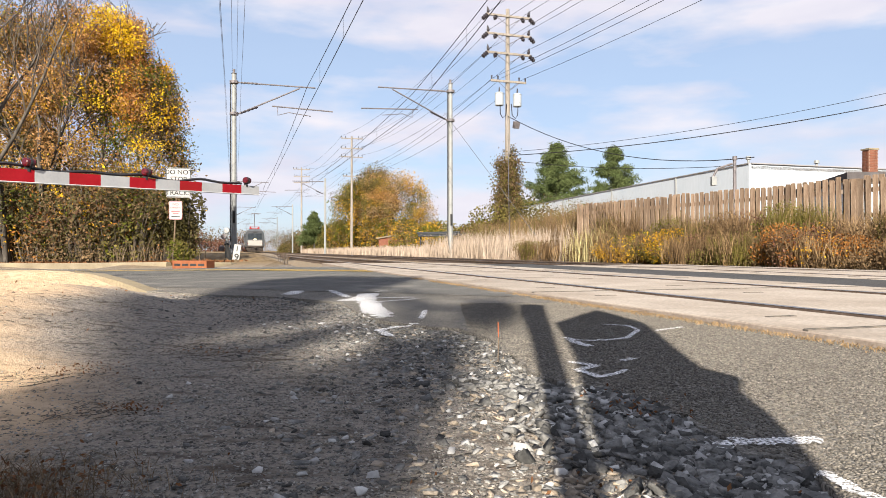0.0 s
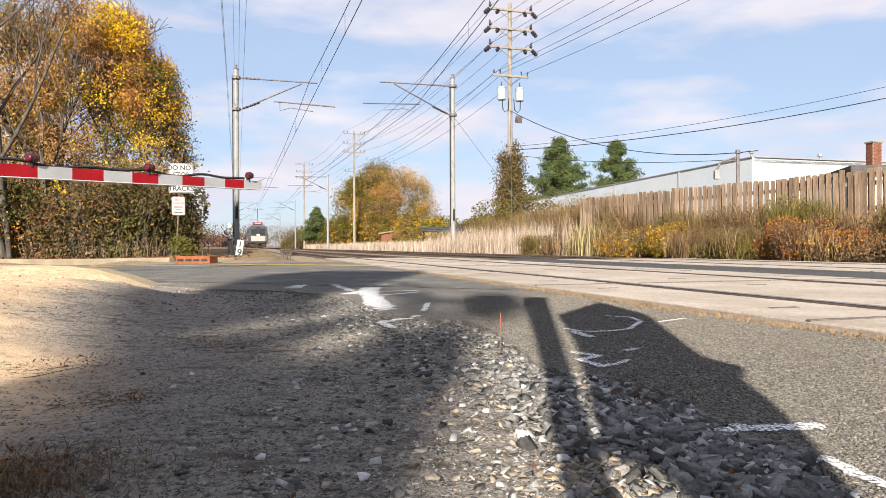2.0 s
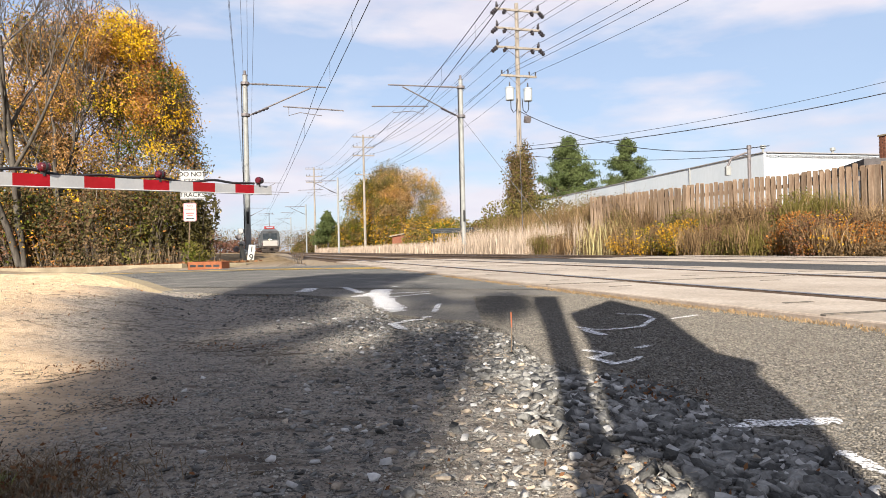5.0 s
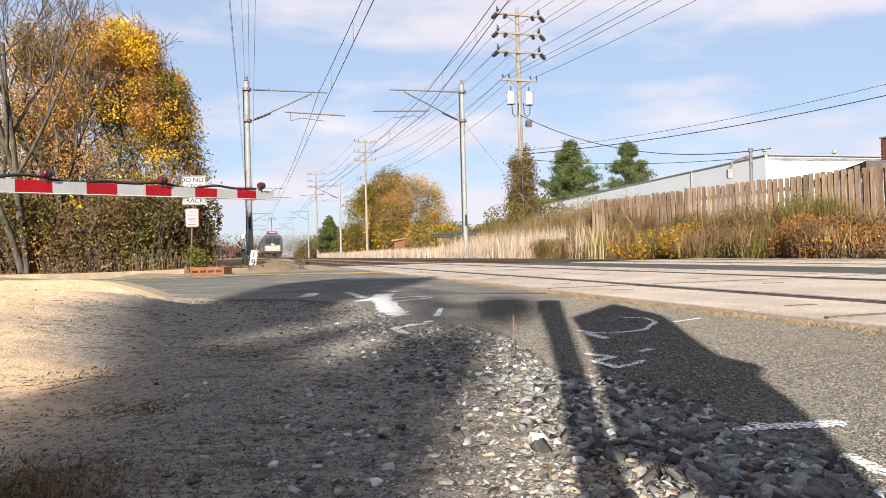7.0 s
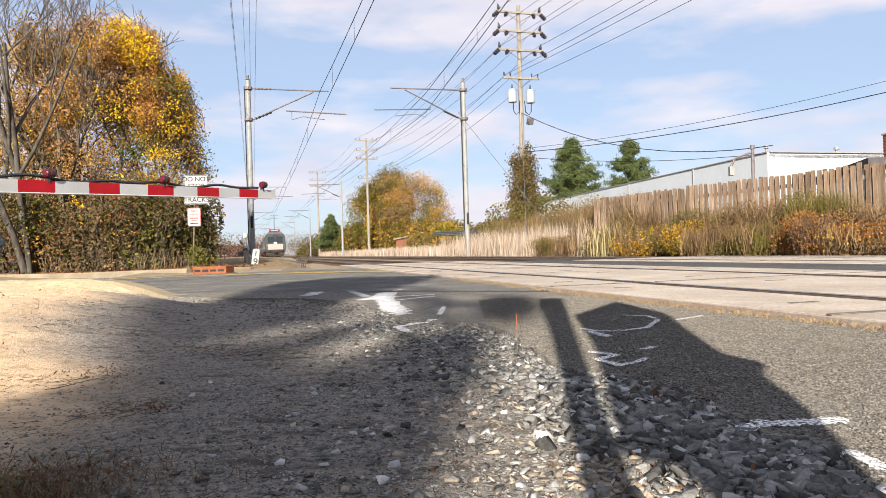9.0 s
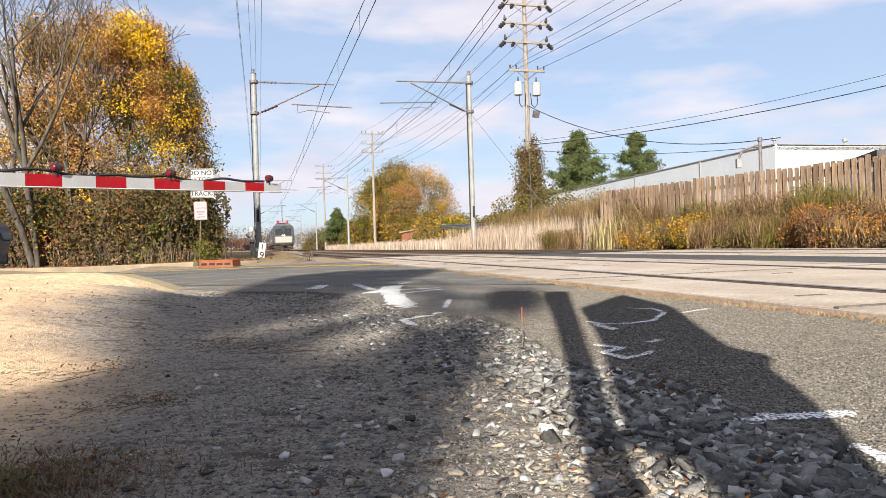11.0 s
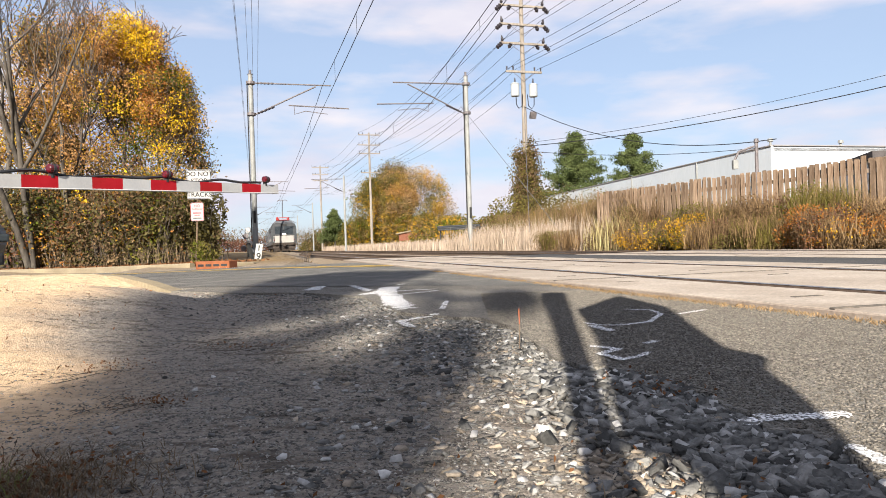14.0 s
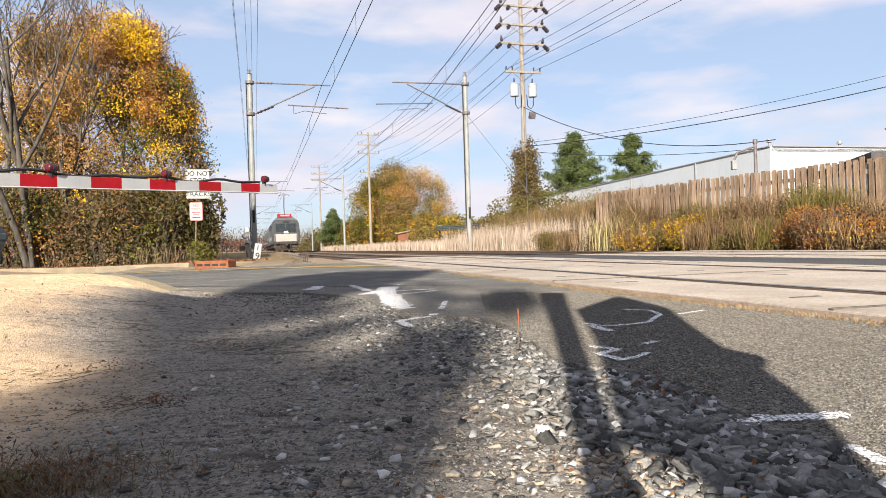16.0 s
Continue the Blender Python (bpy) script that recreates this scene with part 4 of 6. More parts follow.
for k, (x, y, s, h) in enumerate([(-12.5, 87, 4.5, 4.0), (-9.6, 86, 5, 4.4), (-6.6, 85, 5, 4.6), (-3.4, 86, 5, 4.2), (0.6, 64, 5, 2.6), (3.6, 60, 5, 2.8), (-2.4, 70, 5, 3.2), (6.0, 58, 5, 3.0)]):
    shrub("mixed olive and yellow undergrowth beyond the tracks", (x, y, -0.2), (s, 3, h), [("olive", 3000, 0.15), ("gold", 1300, 0.15), ("green", 1800, 0.14), ("brown", 1300, 0.13)], 500 + k, stems=10)
for k, (x, y, w, h, m) in enumerate([(-46, 128, 16, 5.2, "maroon"), (-52, 128, 12, 5.0, "brown"), (-36, 260, 30, 8, "olive"), (-60, 280, 40, 9, "brown"), (-28, 140, 8, 4.4, "olive"), (-24.5, 150, 8, 5.0, "green"), (-15, 180, 20, 5.0, "green"), (6, 200, 40, 7, "olive"), (-90, 250, 60, 10, "brown")]):
    shrub("distant autumn trees along the line", (x, y, -0.3), (w, 8, h), [(m, 6000, 0.15 + y / 1600), ("darkleaf", 2200, 0.18), ("brown", 3200, 0.18)], 600 + k, stems=8, name="distant_trees", group="far woods")


# ---- poles and wires ----
def wire(name, pts, r, material="wire", sag=0.0, label="black overhead wire", category="wire", parent=None):
    cu = bpy.data.curves.new(name, "CURVE")
    cu.dimensions, cu.bevel_depth, cu.bevel_resolution = "3D", r, 1
    fine = []
    for a, b in zip(pts, pts[1:]):
        a, b = Vector(a), Vector(b)
        k = 16 if sag else 1
        for i in range(k + (1 if b == Vector(pts[-1]) else 0)):
            f = i / k
            p = a.lerp(b, f)
            p.z -= sag * 4 * f * (1 - f)
            fine.append(p)
    sp = cu.splines.new("POLY")
    sp.points.add(len(fine) - 1)
    for q, p in zip(sp.points, fine):
        q.co = (*p, 1)
    cu.materials.append(M[material])
    ob = new(name, cu)
    if parent:
        ob.parent = parent
        return ob
    return tagged(ob, label, category, "overhead wires")


def mast(u, side, h=8.5, full=True):
    """A catenary mast with its cantilever; side +1 stands right of both tracks, -1 left."""
    v = (9.75 if u > 60 else 10.1) if side > 0 else -0.02
    x, y = on_track(u, v)
    t = thing("catenary_mast", "galvanised steel catenary mast with a hinged cantilever", "mast", (x, y, -0.1), math.degrees(TA), "catenary masts")
    part("pole", tube([(0, 0, -0.3), (0, 0, h)], [0.125, 0.10], n=12), M["galv"], t)
    if full:
        part("cap", tube([(0, 0, h), (0, 0, h + 0.06), (0, 0, h + 0.2)], [0.13, 0.05, 0.06], n=8), M["darkgalv"], t, "dark finial")
        for z in (h - 0.44, h - 1.85):
            part("band", tube([(0, 0, z), (0, 0, z + 0.12)], [0.2, 0.2], n=10), M["darkgalv"], t, "dark steel clamp band")
        part("conduit", tube([(-0.15, -0.05, 0), (-0.15, -0.05, h - 0.3)], 0.028), M["black"], t, "dark cable conduit")
        part("number_plate", box((0, -0.16, 1.9), (0.10, 0.015, 0.55)), M["signblack"], t, "small black plate")
    s = -side
    zt = h - 0.38
    part("top_tube", tube([(s * 0.15, 0, zt), (s * 3.6, 0, zt - 0.02)], 0.032, n=8), M["darkgalv"], t, "horizontal steel tube")
    part("insulator", tube([(s * (0.3 + 0.08 * k), 0, zt) for k in range(10)], [0.035 if k % 2 else 0.055 for k in range(10)], n=8), M["darkgalv"], t, "ribbed grey insulator")
    part("strut", tube([(s * 0.15, 0, h - 1.8), (s * 2.9, 0, zt - 0.08)], 0.034, n=8), M["darkgalv"], t, "slanting steel tube")
    part("insulator", tube([(s * (0.3 + 0.08 * k), 0, h - 1.8 + (0.15 + 0.08 * k) * 0.43) for k in range(10)], [0.035 if k % 2 else 0.06 for k in range(10)], n=8), M["insulator"], t, "dark ribbed insulator")
    part("registration_tube", tube([(s * 1.65, 0, h - 1.35), (s * 4.4, 0, h - 1.45)], 0.03, n=8), M["darkgalv"], t, "registration tube")
    part("steady_arm", tube([(s * 1.9, 0, h - 1.36), (s * 1.9, 0, h - 1.75), (s * 2.4, 0, h - 1.6), (s * 3.4, 0, h - 1.72)], 0.018, n=5), M["darkgalv"], t, "drop bracket and steady arm")
    return t


for u in (32.4, 78.5, 124, 170):
    mast(u, 1, 8.55, u < 60)
    mast(u - 0.0, -1, 8.3, u < 60)
for name_v, zc, zm, near_v in ((3.26, 6.70, 7.72, (3.15, 3.15)), (7.3, 6.87, 7.75, (4.0, 8.1))):
    us = (-12, 32.0, 78.5, 124, 170, 400)
    vs = (near_v[0], near_v[1], name_v, name_v, name_v, name_v)
    P = [on_track(u, v) for u, v in zip(us, vs)]
    wire("contact_wire", [(x, y, zc) for x, y in P], 0.013, "wire", 0.0, "thin contact wire above the track")
    wire("messenger_wire", [(x, y, zm) for x, y in P], 0.013, "wire", 0.45, "sagging messenger wire above the track")
    for a in (-6, 2, 9, 15, 21, 27, 40, 50, 60, 70):
        f = (a + 12) / 44.0 if a < 32 else (a - 32.0) / 46.5
        v = near_v[0] + (near_v[1] - near_v[0]) * f if a < 32 else near_v[1] + (name_v - near_v[1]) * f
        x, y = on_track(a, v)
        wire("dropper", [(x, y, zc), (x, y, zm - 0.45 * 4 * f * (1 - f))], 0.006, "wire", 0, "thin dropper between the catenary wires")
for dv, dz in ((-0.35, 8.2), (0.0, 8.75), (0.2, 8.3), (0.38, 7.6), (-0.25, 7.0)):
    P = [on_track(u, -0.10 + dv) for u in (-14, 32.4, 78.5, 124, 300)]
    wire("feeder_wire", [(x, y, dz) for x, y in P], 0.006, "wire_light", 0.4, "grey feeder wire along the masts")


def pole(at, h, arms, seed, near=False):
    t = thing("utility_pole", "weathered timber utility pole with crossarms", "pole", at, math.degrees(math.atan2(1.0, 3.0)), "utility poles")
    part("pole_shaft", tube([(0, 0, -0.3), (0, 0, h)], [0.17, 0.11], n=10), M["polewood"], t)
    for z, w in arms:
        part("crossarm", box((0, -0.14, z), (w, 0.10, 0.12), bevel=0.01), M["polewood"], t)
        if near:
            part("brace", tube([(-w * 0.3, -0.17, z - 0.05), (0, -0.13, z - 0.55), (w * 0.3, -0.17, z - 0.05)], 0.018, n=4), M["darkgalv"], t, "V-shaped steel brace")
        for s in (-1, 1):
            if near and z > 10.5:
                xe = s * w / 2
                part("insulator", tube([(xe - s * 0.10 + s * 0.055 * k, -0.16, z - 0.02 - 0.05 * k) for k in range(7)], [0.06, 0.15, 0.09, 0.15, 0.09, 0.14, 0.05], n=8), M["insulator"], t, "dark ribbed strain insulator")
                part("insulator", tube([(xe - s * 0.62 + s * 0.03 * k, -0.22, z - 0.04 - 0.055 * k) for k in range(6)], [0.05, 0.13, 0.08, 0.13, 0.08, 0.04], n=8), M["insulator"], t, "dark ribbed strain insulator")
                part("pin", tube([(xe - s * 0.14, -0.14, z + 0.05), (xe - s * 0.14, -0.14, z + 0.16), (xe - s * 0.12, -0.14, z + 0.3), (xe - s * 0.10, -0.14, z + 0.42)], [0.03, 0.10, 0.06, 0.03], n=8), M["insulator"], t, "dark upright insulator")
            else:
                for q in (0.95, 0.6):
                    part("pin", tube([(s * w / 2 * q, -0.14, z + 0.05), (s * w / 2 * q, -0.14, z + 0.28)], [0.03, 0.05], n=6), M["insulator"], t, "insulator pin")
    return t


UP = (3.72, 40.0)
up = pole((*UP, -0.2), 14.4, [(13.95, 2.8), (12.88, 2.8), (11.8, 2.8), (10.2, 2.2)], 1, True)
for s in (-1, 1):
    bm = tube([(s * 0.56, -0.1, 8.80), (s * 0.56, -0.1, 8.84), (s * 0.56, -0.1, 9.46), (s * 0.56, -0.1, 9.50), (s * 0.56, -0.1, 9.56)], [0.22, 0.24, 0.24, 0.26, 0.17], n=16)
    can = part("transformer", bm, M["transformer"], up, "pale grey transformer can")
    part("bushing", tube([(s * 0.56, -0.1, 9.56), (s * 0.56, -0.1, 9.85)], [0.05, 0.03], n=6), M["insulator"], can)
    part("cable", tube([(s * 0.56, -0.2, 8.8), (s * 0.54, -0.2, 8.3), (s * 0.4, -0.2, 8.1), (s * 0.2, -0.2, 8.25), (s * 0.15, -0.2, 8.9)], 0.026, n=5), M["wire"], up, "black drop cable")
part("floodlight", box((0.50, -0.1, 7.75), (0.36, 0.22, 0.40), rot=Matrix.Rotation(0.4, 3, "X"), bevel=0.03), M["darkgalv"], up, "brownish floodlight")
pole((-10.9, 83, -0.2), 14.2, [(13.9, 2.6), (12.7, 2.6), (11.7, 2.6), (9.4, 2.2)], 2)
pole((-23.4, 115, -0.2), 14.3, [(14.0, 2.8), (12.8, 2.6), (11.8, 2.6)], 3)


def build_ivy():
    rng = np.random.default_rng(70)
    t = thing("ivy", "brown ivy wrapped round the utility pole", "ivy", (UP[0], UP[1], -0.2))
    cs = []
    for k in range(84):
        z = 6.2 * rng.uniform(0.02, 1.0)
        r = 0.52 + 0.55 * (1 - z / 6.2)
        a = rng.uniform(0, 2 * math.pi)
        c = np.array((math.cos(a) * r * rng.uniform(0.2, 1.1), math.sin(a) * r * 0.8, z))
        cs.append(c + rng.normal(0, 1, (230, 3)) * np.array((0.24, 0.24, 0.30)) * rng.uniform(0.5, 1.1))
    cs = np.concatenate(cs)
    cs = cs[cs[:, 2] > 0]
    rng.shuffle(cs)
    n = len(cs)
    part("foliage", leaf_mesh("foliage", cs[: n // 2], 0.085, M["brown"], 71), None, t, "brown ivy leaves")
    part("foliage", leaf_mesh("foliage", cs[n // 2: n * 4 // 5], 0.085, M["olive"], 72), None, t, "olive ivy leaves")
    part("foliage", leaf_mesh("foliage", cs[n * 4 // 5:], 0.085, M["darkleaf"], 73), None, t, "dark ivy leaves")
    bm = bmesh.new()
    for k in range(9):
        a = rng.uniform(0, 6.28)
        tube([(math.cos(a) * 0.25, math.sin(a) * 0.25, 0), (math.cos(a + 2) * 0.2, math.sin(a + 2) * 0.2, 3), (math.cos(a + 3) * 0.35, math.sin(a + 3) * 0.3, 5.2 + rng.uniform(0, 1.6))], [0.03, 0.02, 0.008], bm, 5, False)
    tagged(part("vine_tangle", bm, M["twig"], t, "woody vines"), kind="stuff")


build_ivy()
shrub("broad bush at the pole's foot", (UP[0] + 0.4, UP[1] - 1.5, -0.2), (4.6, 3.0, 3.3), [("olive", 6000, 0.10), ("brown", 5000, 0.10), ("darkleaf", 2000, 0.10)], 701)


def pole_wires():
    a = math.atan2(1.0, 3.0)
    c, s = math.cos(a), math.sin(a)
    off = lambda P, d: (P[0] + c * d, P[1] + s * d)
    B, C = (-10.9, 83), (-23.4, 115)
    A = (UP[0] + 20.5, UP[1] - 62)
    for (z, d), (zb, db) in zip([(z, d) for z in (14.0, 12.95, 11.85) for d in (-1.1, 1.1)] + [(10.2, -0.9), (10.2, -0.4), (10.2, 0.9)],
                                [(z, d) for z in (14.0, 12.8, 11.8) for d in (-1.2, 1.2)] + [(9.5, -1.0), (9.5, -0.4), (9.5, 1.0)]):
        wire("power_line", [(*off(A, d), z + 0.3), (*off(UP, d), z), (*off(B, db), zb), (*off(C, db), zb)], 0.010, "wire", 1.1, "dark power line between the utility poles")


pole_wires()
for z0, x1, y1, z1, r, sg in ((5.95, 22.0, 30.0, 7.75, 0.012, 0.45), (5.75, 22.0, 30.0, 7.2, 0.022, 0.45), (8.0, 13.0, 29.0, 4.2, 0.02, 1.0), (5.5, 13.2, 30.0, 4.0, 0.014, 0.3)):
    wire("service_cable", [(UP[0], UP[1] - 0.2, z0), (x1, y1, z1)], r, "wire", sg, "black service cable sagging to the building")
wire("guy_wire", [(UP[0], UP[1], 8.2), (*on_track(26, 10.6), 0)], 0.012, "wire_light", 0, "thin grey steel guy wire")
wire("guy_wire", [(*on_track(32.4, 9.8), 7.0), (*on_track(22, 10.6), 0)], 0.010, "wire_light", 0, "thin grey steel guy wire")
wire("guy_wire", [(*on_track(32.4, -0.1), 6.5), (*on_track(52, 0.2), 0)], 0.010, "wire_light", 0, "thin grey steel guy wire")


# ---- fence and buildings ----
def build_fence():
    a, b = Vector((8.95, 12.9, 0)), Vector((3.95, 21.8, 0))
    b = a + (b - a) * 1.0
    far_end = a + (b - a) * 0.96
    start = a - (b - a) * 0.35
    d = (far_end - start)
    L = d.length
    d.normalize()
    nrm = Vector((-d.y, d.x, 0))
    rz = math.atan2(d.y, d.x)
    f = thing("fence", "weathered board-on-board timber fence above the bushes", "fence", (start.x, start.y, 0.03), math.degrees(rz))
    f.rotation_euler.y = math.atan2(0.10, L)
    rng = random.Random(2)
    me = []
    for k in range(5):
        bm = bmesh.new()
        w, h = 0.100, 1.74 + 0.012 * k
        prof = [(-w / 2, 0), (w / 2, 0), (w / 2, h - 0.012), (w / 2 - 0.012, h), (-w / 2 + 0.010, h - 0.004), (-w / 2, h - 0.014)]
        fr = [bm.verts.new((x, -0.009, z)) for x, z in prof]
        bk = [bm.verts.new((x, 0.009, z)) for x, z in prof]
        bm.faces.new(fr), bm.faces.new(bk[::-1])
        for i in range(6):
            bm.faces.new((fr[i], bk[i], bk[(i + 1) % 6], fr[(i + 1) % 6]))
        me.append(mesh_of("board", bm, M["fence"]))
    n = int(L / 0.145)
    for k in range(n):
        for s in (-1, 1):
            o = part("board", me[rng.randrange(5)], None, f)
            o.matrix_basis = pose(0.145 * (k + (0.5 if s > 0 else 0)), 0.045 * s, rng.uniform(-0.025, 0.025), 0, rng.uniform(-0.8, 0.8), rng.uniform(-3, 3))
    for z in (0.35, 1.0, 1.5):
        part("rail", box((L / 2, 0, z), (L, 0.04, 0.09)), M["fence"], f)
    post = mesh_of("post", box((0, 0, 0.87), (0.1, 0.1, 1.74), bevel=0.01), M["fence"])
    for k in range(int(L / 2.4) + 1):
        o = part("post", post, None, f)
        o.matrix_basis = pose(2.4 * k, 0, 0)


build_fence()


def build_building():
    A, B = Vector((18.6, 42.0, 0)), Vector((9.6, 84.0, 0))
    C = A + Vector((14.0, 4.2, 0))
    D = B + (C - A)
    t = thing("warehouse", "long low white metal-clad warehouse with a flat roof", "building", (0, 0, -0.2))
    h = 5.75
    for name, p, q in (("wall", A, B), ("wall", A, C), ("wall", C, D), ("wall", B, D)):
        d = (q - p).normalized()
        nrm = Vector((-d.y, d.x, 0)) * 0.12
        part(name, prism([(p.x, p.y), (q.x, q.y), (q.x + nrm.x, q.y + nrm.y), (p.x + nrm.x, p.y + nrm.y)], 0, h), M["building"], t)
        part("coping", prism([(p.x - nrm.x, p.y - nrm.y), (q.x - nrm.x, q.y - nrm.y), (q.x + nrm.x * 1.5, q.y + nrm.y * 1.5), (p.x + nrm.x * 1.5, p.y + nrm.y * 1.5)], h, h + 0.06), M["roofedge"], t, "grey metal roof edge")
    part("roof", prism([(A.x, A.y), (C.x, C.y), (D.x, D.y), (B.x, B.y)], h - 0.3, h - 0.1), M["roofedge"], t)
    d = (B - A).normalized()
    nn = Vector((-d.y, d.x, 0))
    for f in (0.10, 0.34, 0.6):
        p = A + (B - A) * f + nn * 0.18
        part("wall_light", box((p.x, p.y, 4.1), (0.35, 0.35, 0.35), rot=Matrix.Rotation(0.3, 3, "Z"), bevel=0.04), M["darkgalv"], t, "grey wall light")
        p = A + (B - A) * (f + 0.09) + nn * 0.15
        part("downpipe", tube([(p.x, p.y, 1), (p.x, p.y, h)], 0.06), M["galv"], t, "grey downpipe")
    e = (C - A).normalized()
    for f in (0.42,):
        p = A + (C - A) * f
        part("wall_light", box((p.x, p.y - 0.15, 4.6), (0.5, 0.2, 0.3), rot=Matrix.Rotation(0.2, 3, "Z"), bevel=0.03), M["darkgalv"], t, "dark wall light")
    for f, hh in ((0.06, 0.55), (0.43, 0.5)):
        p = A + (C - A) * f + Vector((0, 2, 0))
        part("roof_vent", tube([(p.x, p.y, h - 0.1), (p.x, p.y, h + hh), (p.x, p.y, h + hh + 0.01), (p.x, p.y, h + hh + 0.2)], [0.08, 0.08, 0.18, 0.16], n=8), M["galv"], t, "small roof vent")


build_building()


def build_house():
    t = thing("low_house", "low dark-roofed building behind the fence", "building", (0, 0, -0.2))
    poly = [(16.4, 28.0), (28, 25.5), (30, 33), (18.4, 36)]
    part("wall", prism(poly, 0, 3.35), M["building"], t)
    part("roof", prism([(16.1, 27.7), (28.3, 25.0), (30.4, 33.4), (18.2, 36.5)], 3.35, 3.62), M["darkroof"], t)
    ch = thing("chimney", "red brick chimney above the dark roof", "chimney", (17.75, 28.9, 3.4), 12)
    ch.scale = (0.72, 0.75, 1.0)
    part("core", box((0, 0, 0.5), (0.58, 0.48, 1.1)), M["mortar"], ch, "pale mortar core")
    bl = mesh_of("brick", box((0, 0, 0), (0.195, 0.02, 0.058), bevel=0.004), M["brick"])
    bs = mesh_of("brick", box((0, 0, 0), (0.02, 0.195, 0.058), bevel=0.004), M["brick"])
    for k in range(16):
        for i in range(3):
            dx = (i - 1) * 0.205 + (0.05 if k % 2 else -0.05)
            dx = max(-0.2, min(0.2, dx))
            for s in (-1, 1):
                part("brick", bl, None, ch).matrix_basis = pose(dx, s * 0.246, 0.03 + k * 0.067)
        for i in range(2):
            for s in (-1, 1):
                part("brick", bs, None, ch).matrix_basis = pose(s * 0.296, (i - 0.5) * 0.22, 0.03 + k * 0.067)
    part("cap", box((0, 0, 1.1), (0.7, 0.6, 0.07), bevel=0.01), M["kerb"], ch, "concrete cap")


build_house()
q = thing("service_pole", "short grey service pole with brackets by the building", "pole", (11.75, 28.0, -0.1))
part("shaft", tube([(0, 0, 0), (0, 0, 4.05)], [0.085, 0.07], n=8), M["darkgalv"], q)
part("cap", tube([(0, 0, 4.05), (0, 0, 4.2)], [0.11, 0.09], n=8), M["darkgalv"], q, "dark cap")
part("bracket", tube([(-0.1, 0, 3.9), (-0.7, 0, 3.7), (-0.9, 0, 3.3)], 0.05, n=6), M["darkgalv"], q, "dark cable bracket")
part("meter_box", box((-0.85, 0, 3.2), (0.2, 0.2, 0.36), bevel=0.02), M["galv"], q, "grey box")


def build_far_sheds():
    t = thing("shed", "small shed with a pale slanting roof under the trees", "shed", (-5.6, 80, -0.2), -12)
    part("wall", box((0, 0, 1.0), (3.0, 2.4, 2.0)), M["brick"], t, "brown shed wall")
    part("roof", box((0, 0, 2.2), (3.6, 2.9, 0.14), rot=Matrix.Rotation(-0.16, 3, "Y"), bevel=0.02), M["kerb"], t, "pale slanting roof")
    t = thing("pipe_rack", "low dark steel pipe rack beyond the reeds", "pipe rack", (0.8, 50, -0.2), 8)
    for k in range(3):
        part("pipe", tube([(-2.6, 0.3 * k, 1.55 + 0.12 * k), (3.2, 0.3 * k, 1.7 + 0.12 * k)], 0.06, n=8), M["traindark"], t)
    for k in range(4):
        part("support", tube([(-2.4 + 1.8 * k, 0.3, 0), (-2.4 + 1.8 * k, 0.3, 1.85)], 0.05, n=6), M["traindark"], t)


build_far_sheds()

shrub("small leafless weed beside the track bed", (-4.0, 17.3, -0.08), (0.4, 0.3, 0.5), [("brown", 160, 0.022)], 810, stems=9, name="weed", group="")
shrub("low leafy weed by the far kerb", (-6.35, 16.9, 0.02), (0.6, 0.5, 0.5), [("olive", 500, 0.04), ("green", 400, 0.04)], 811, stems=10, name="weed", group="")


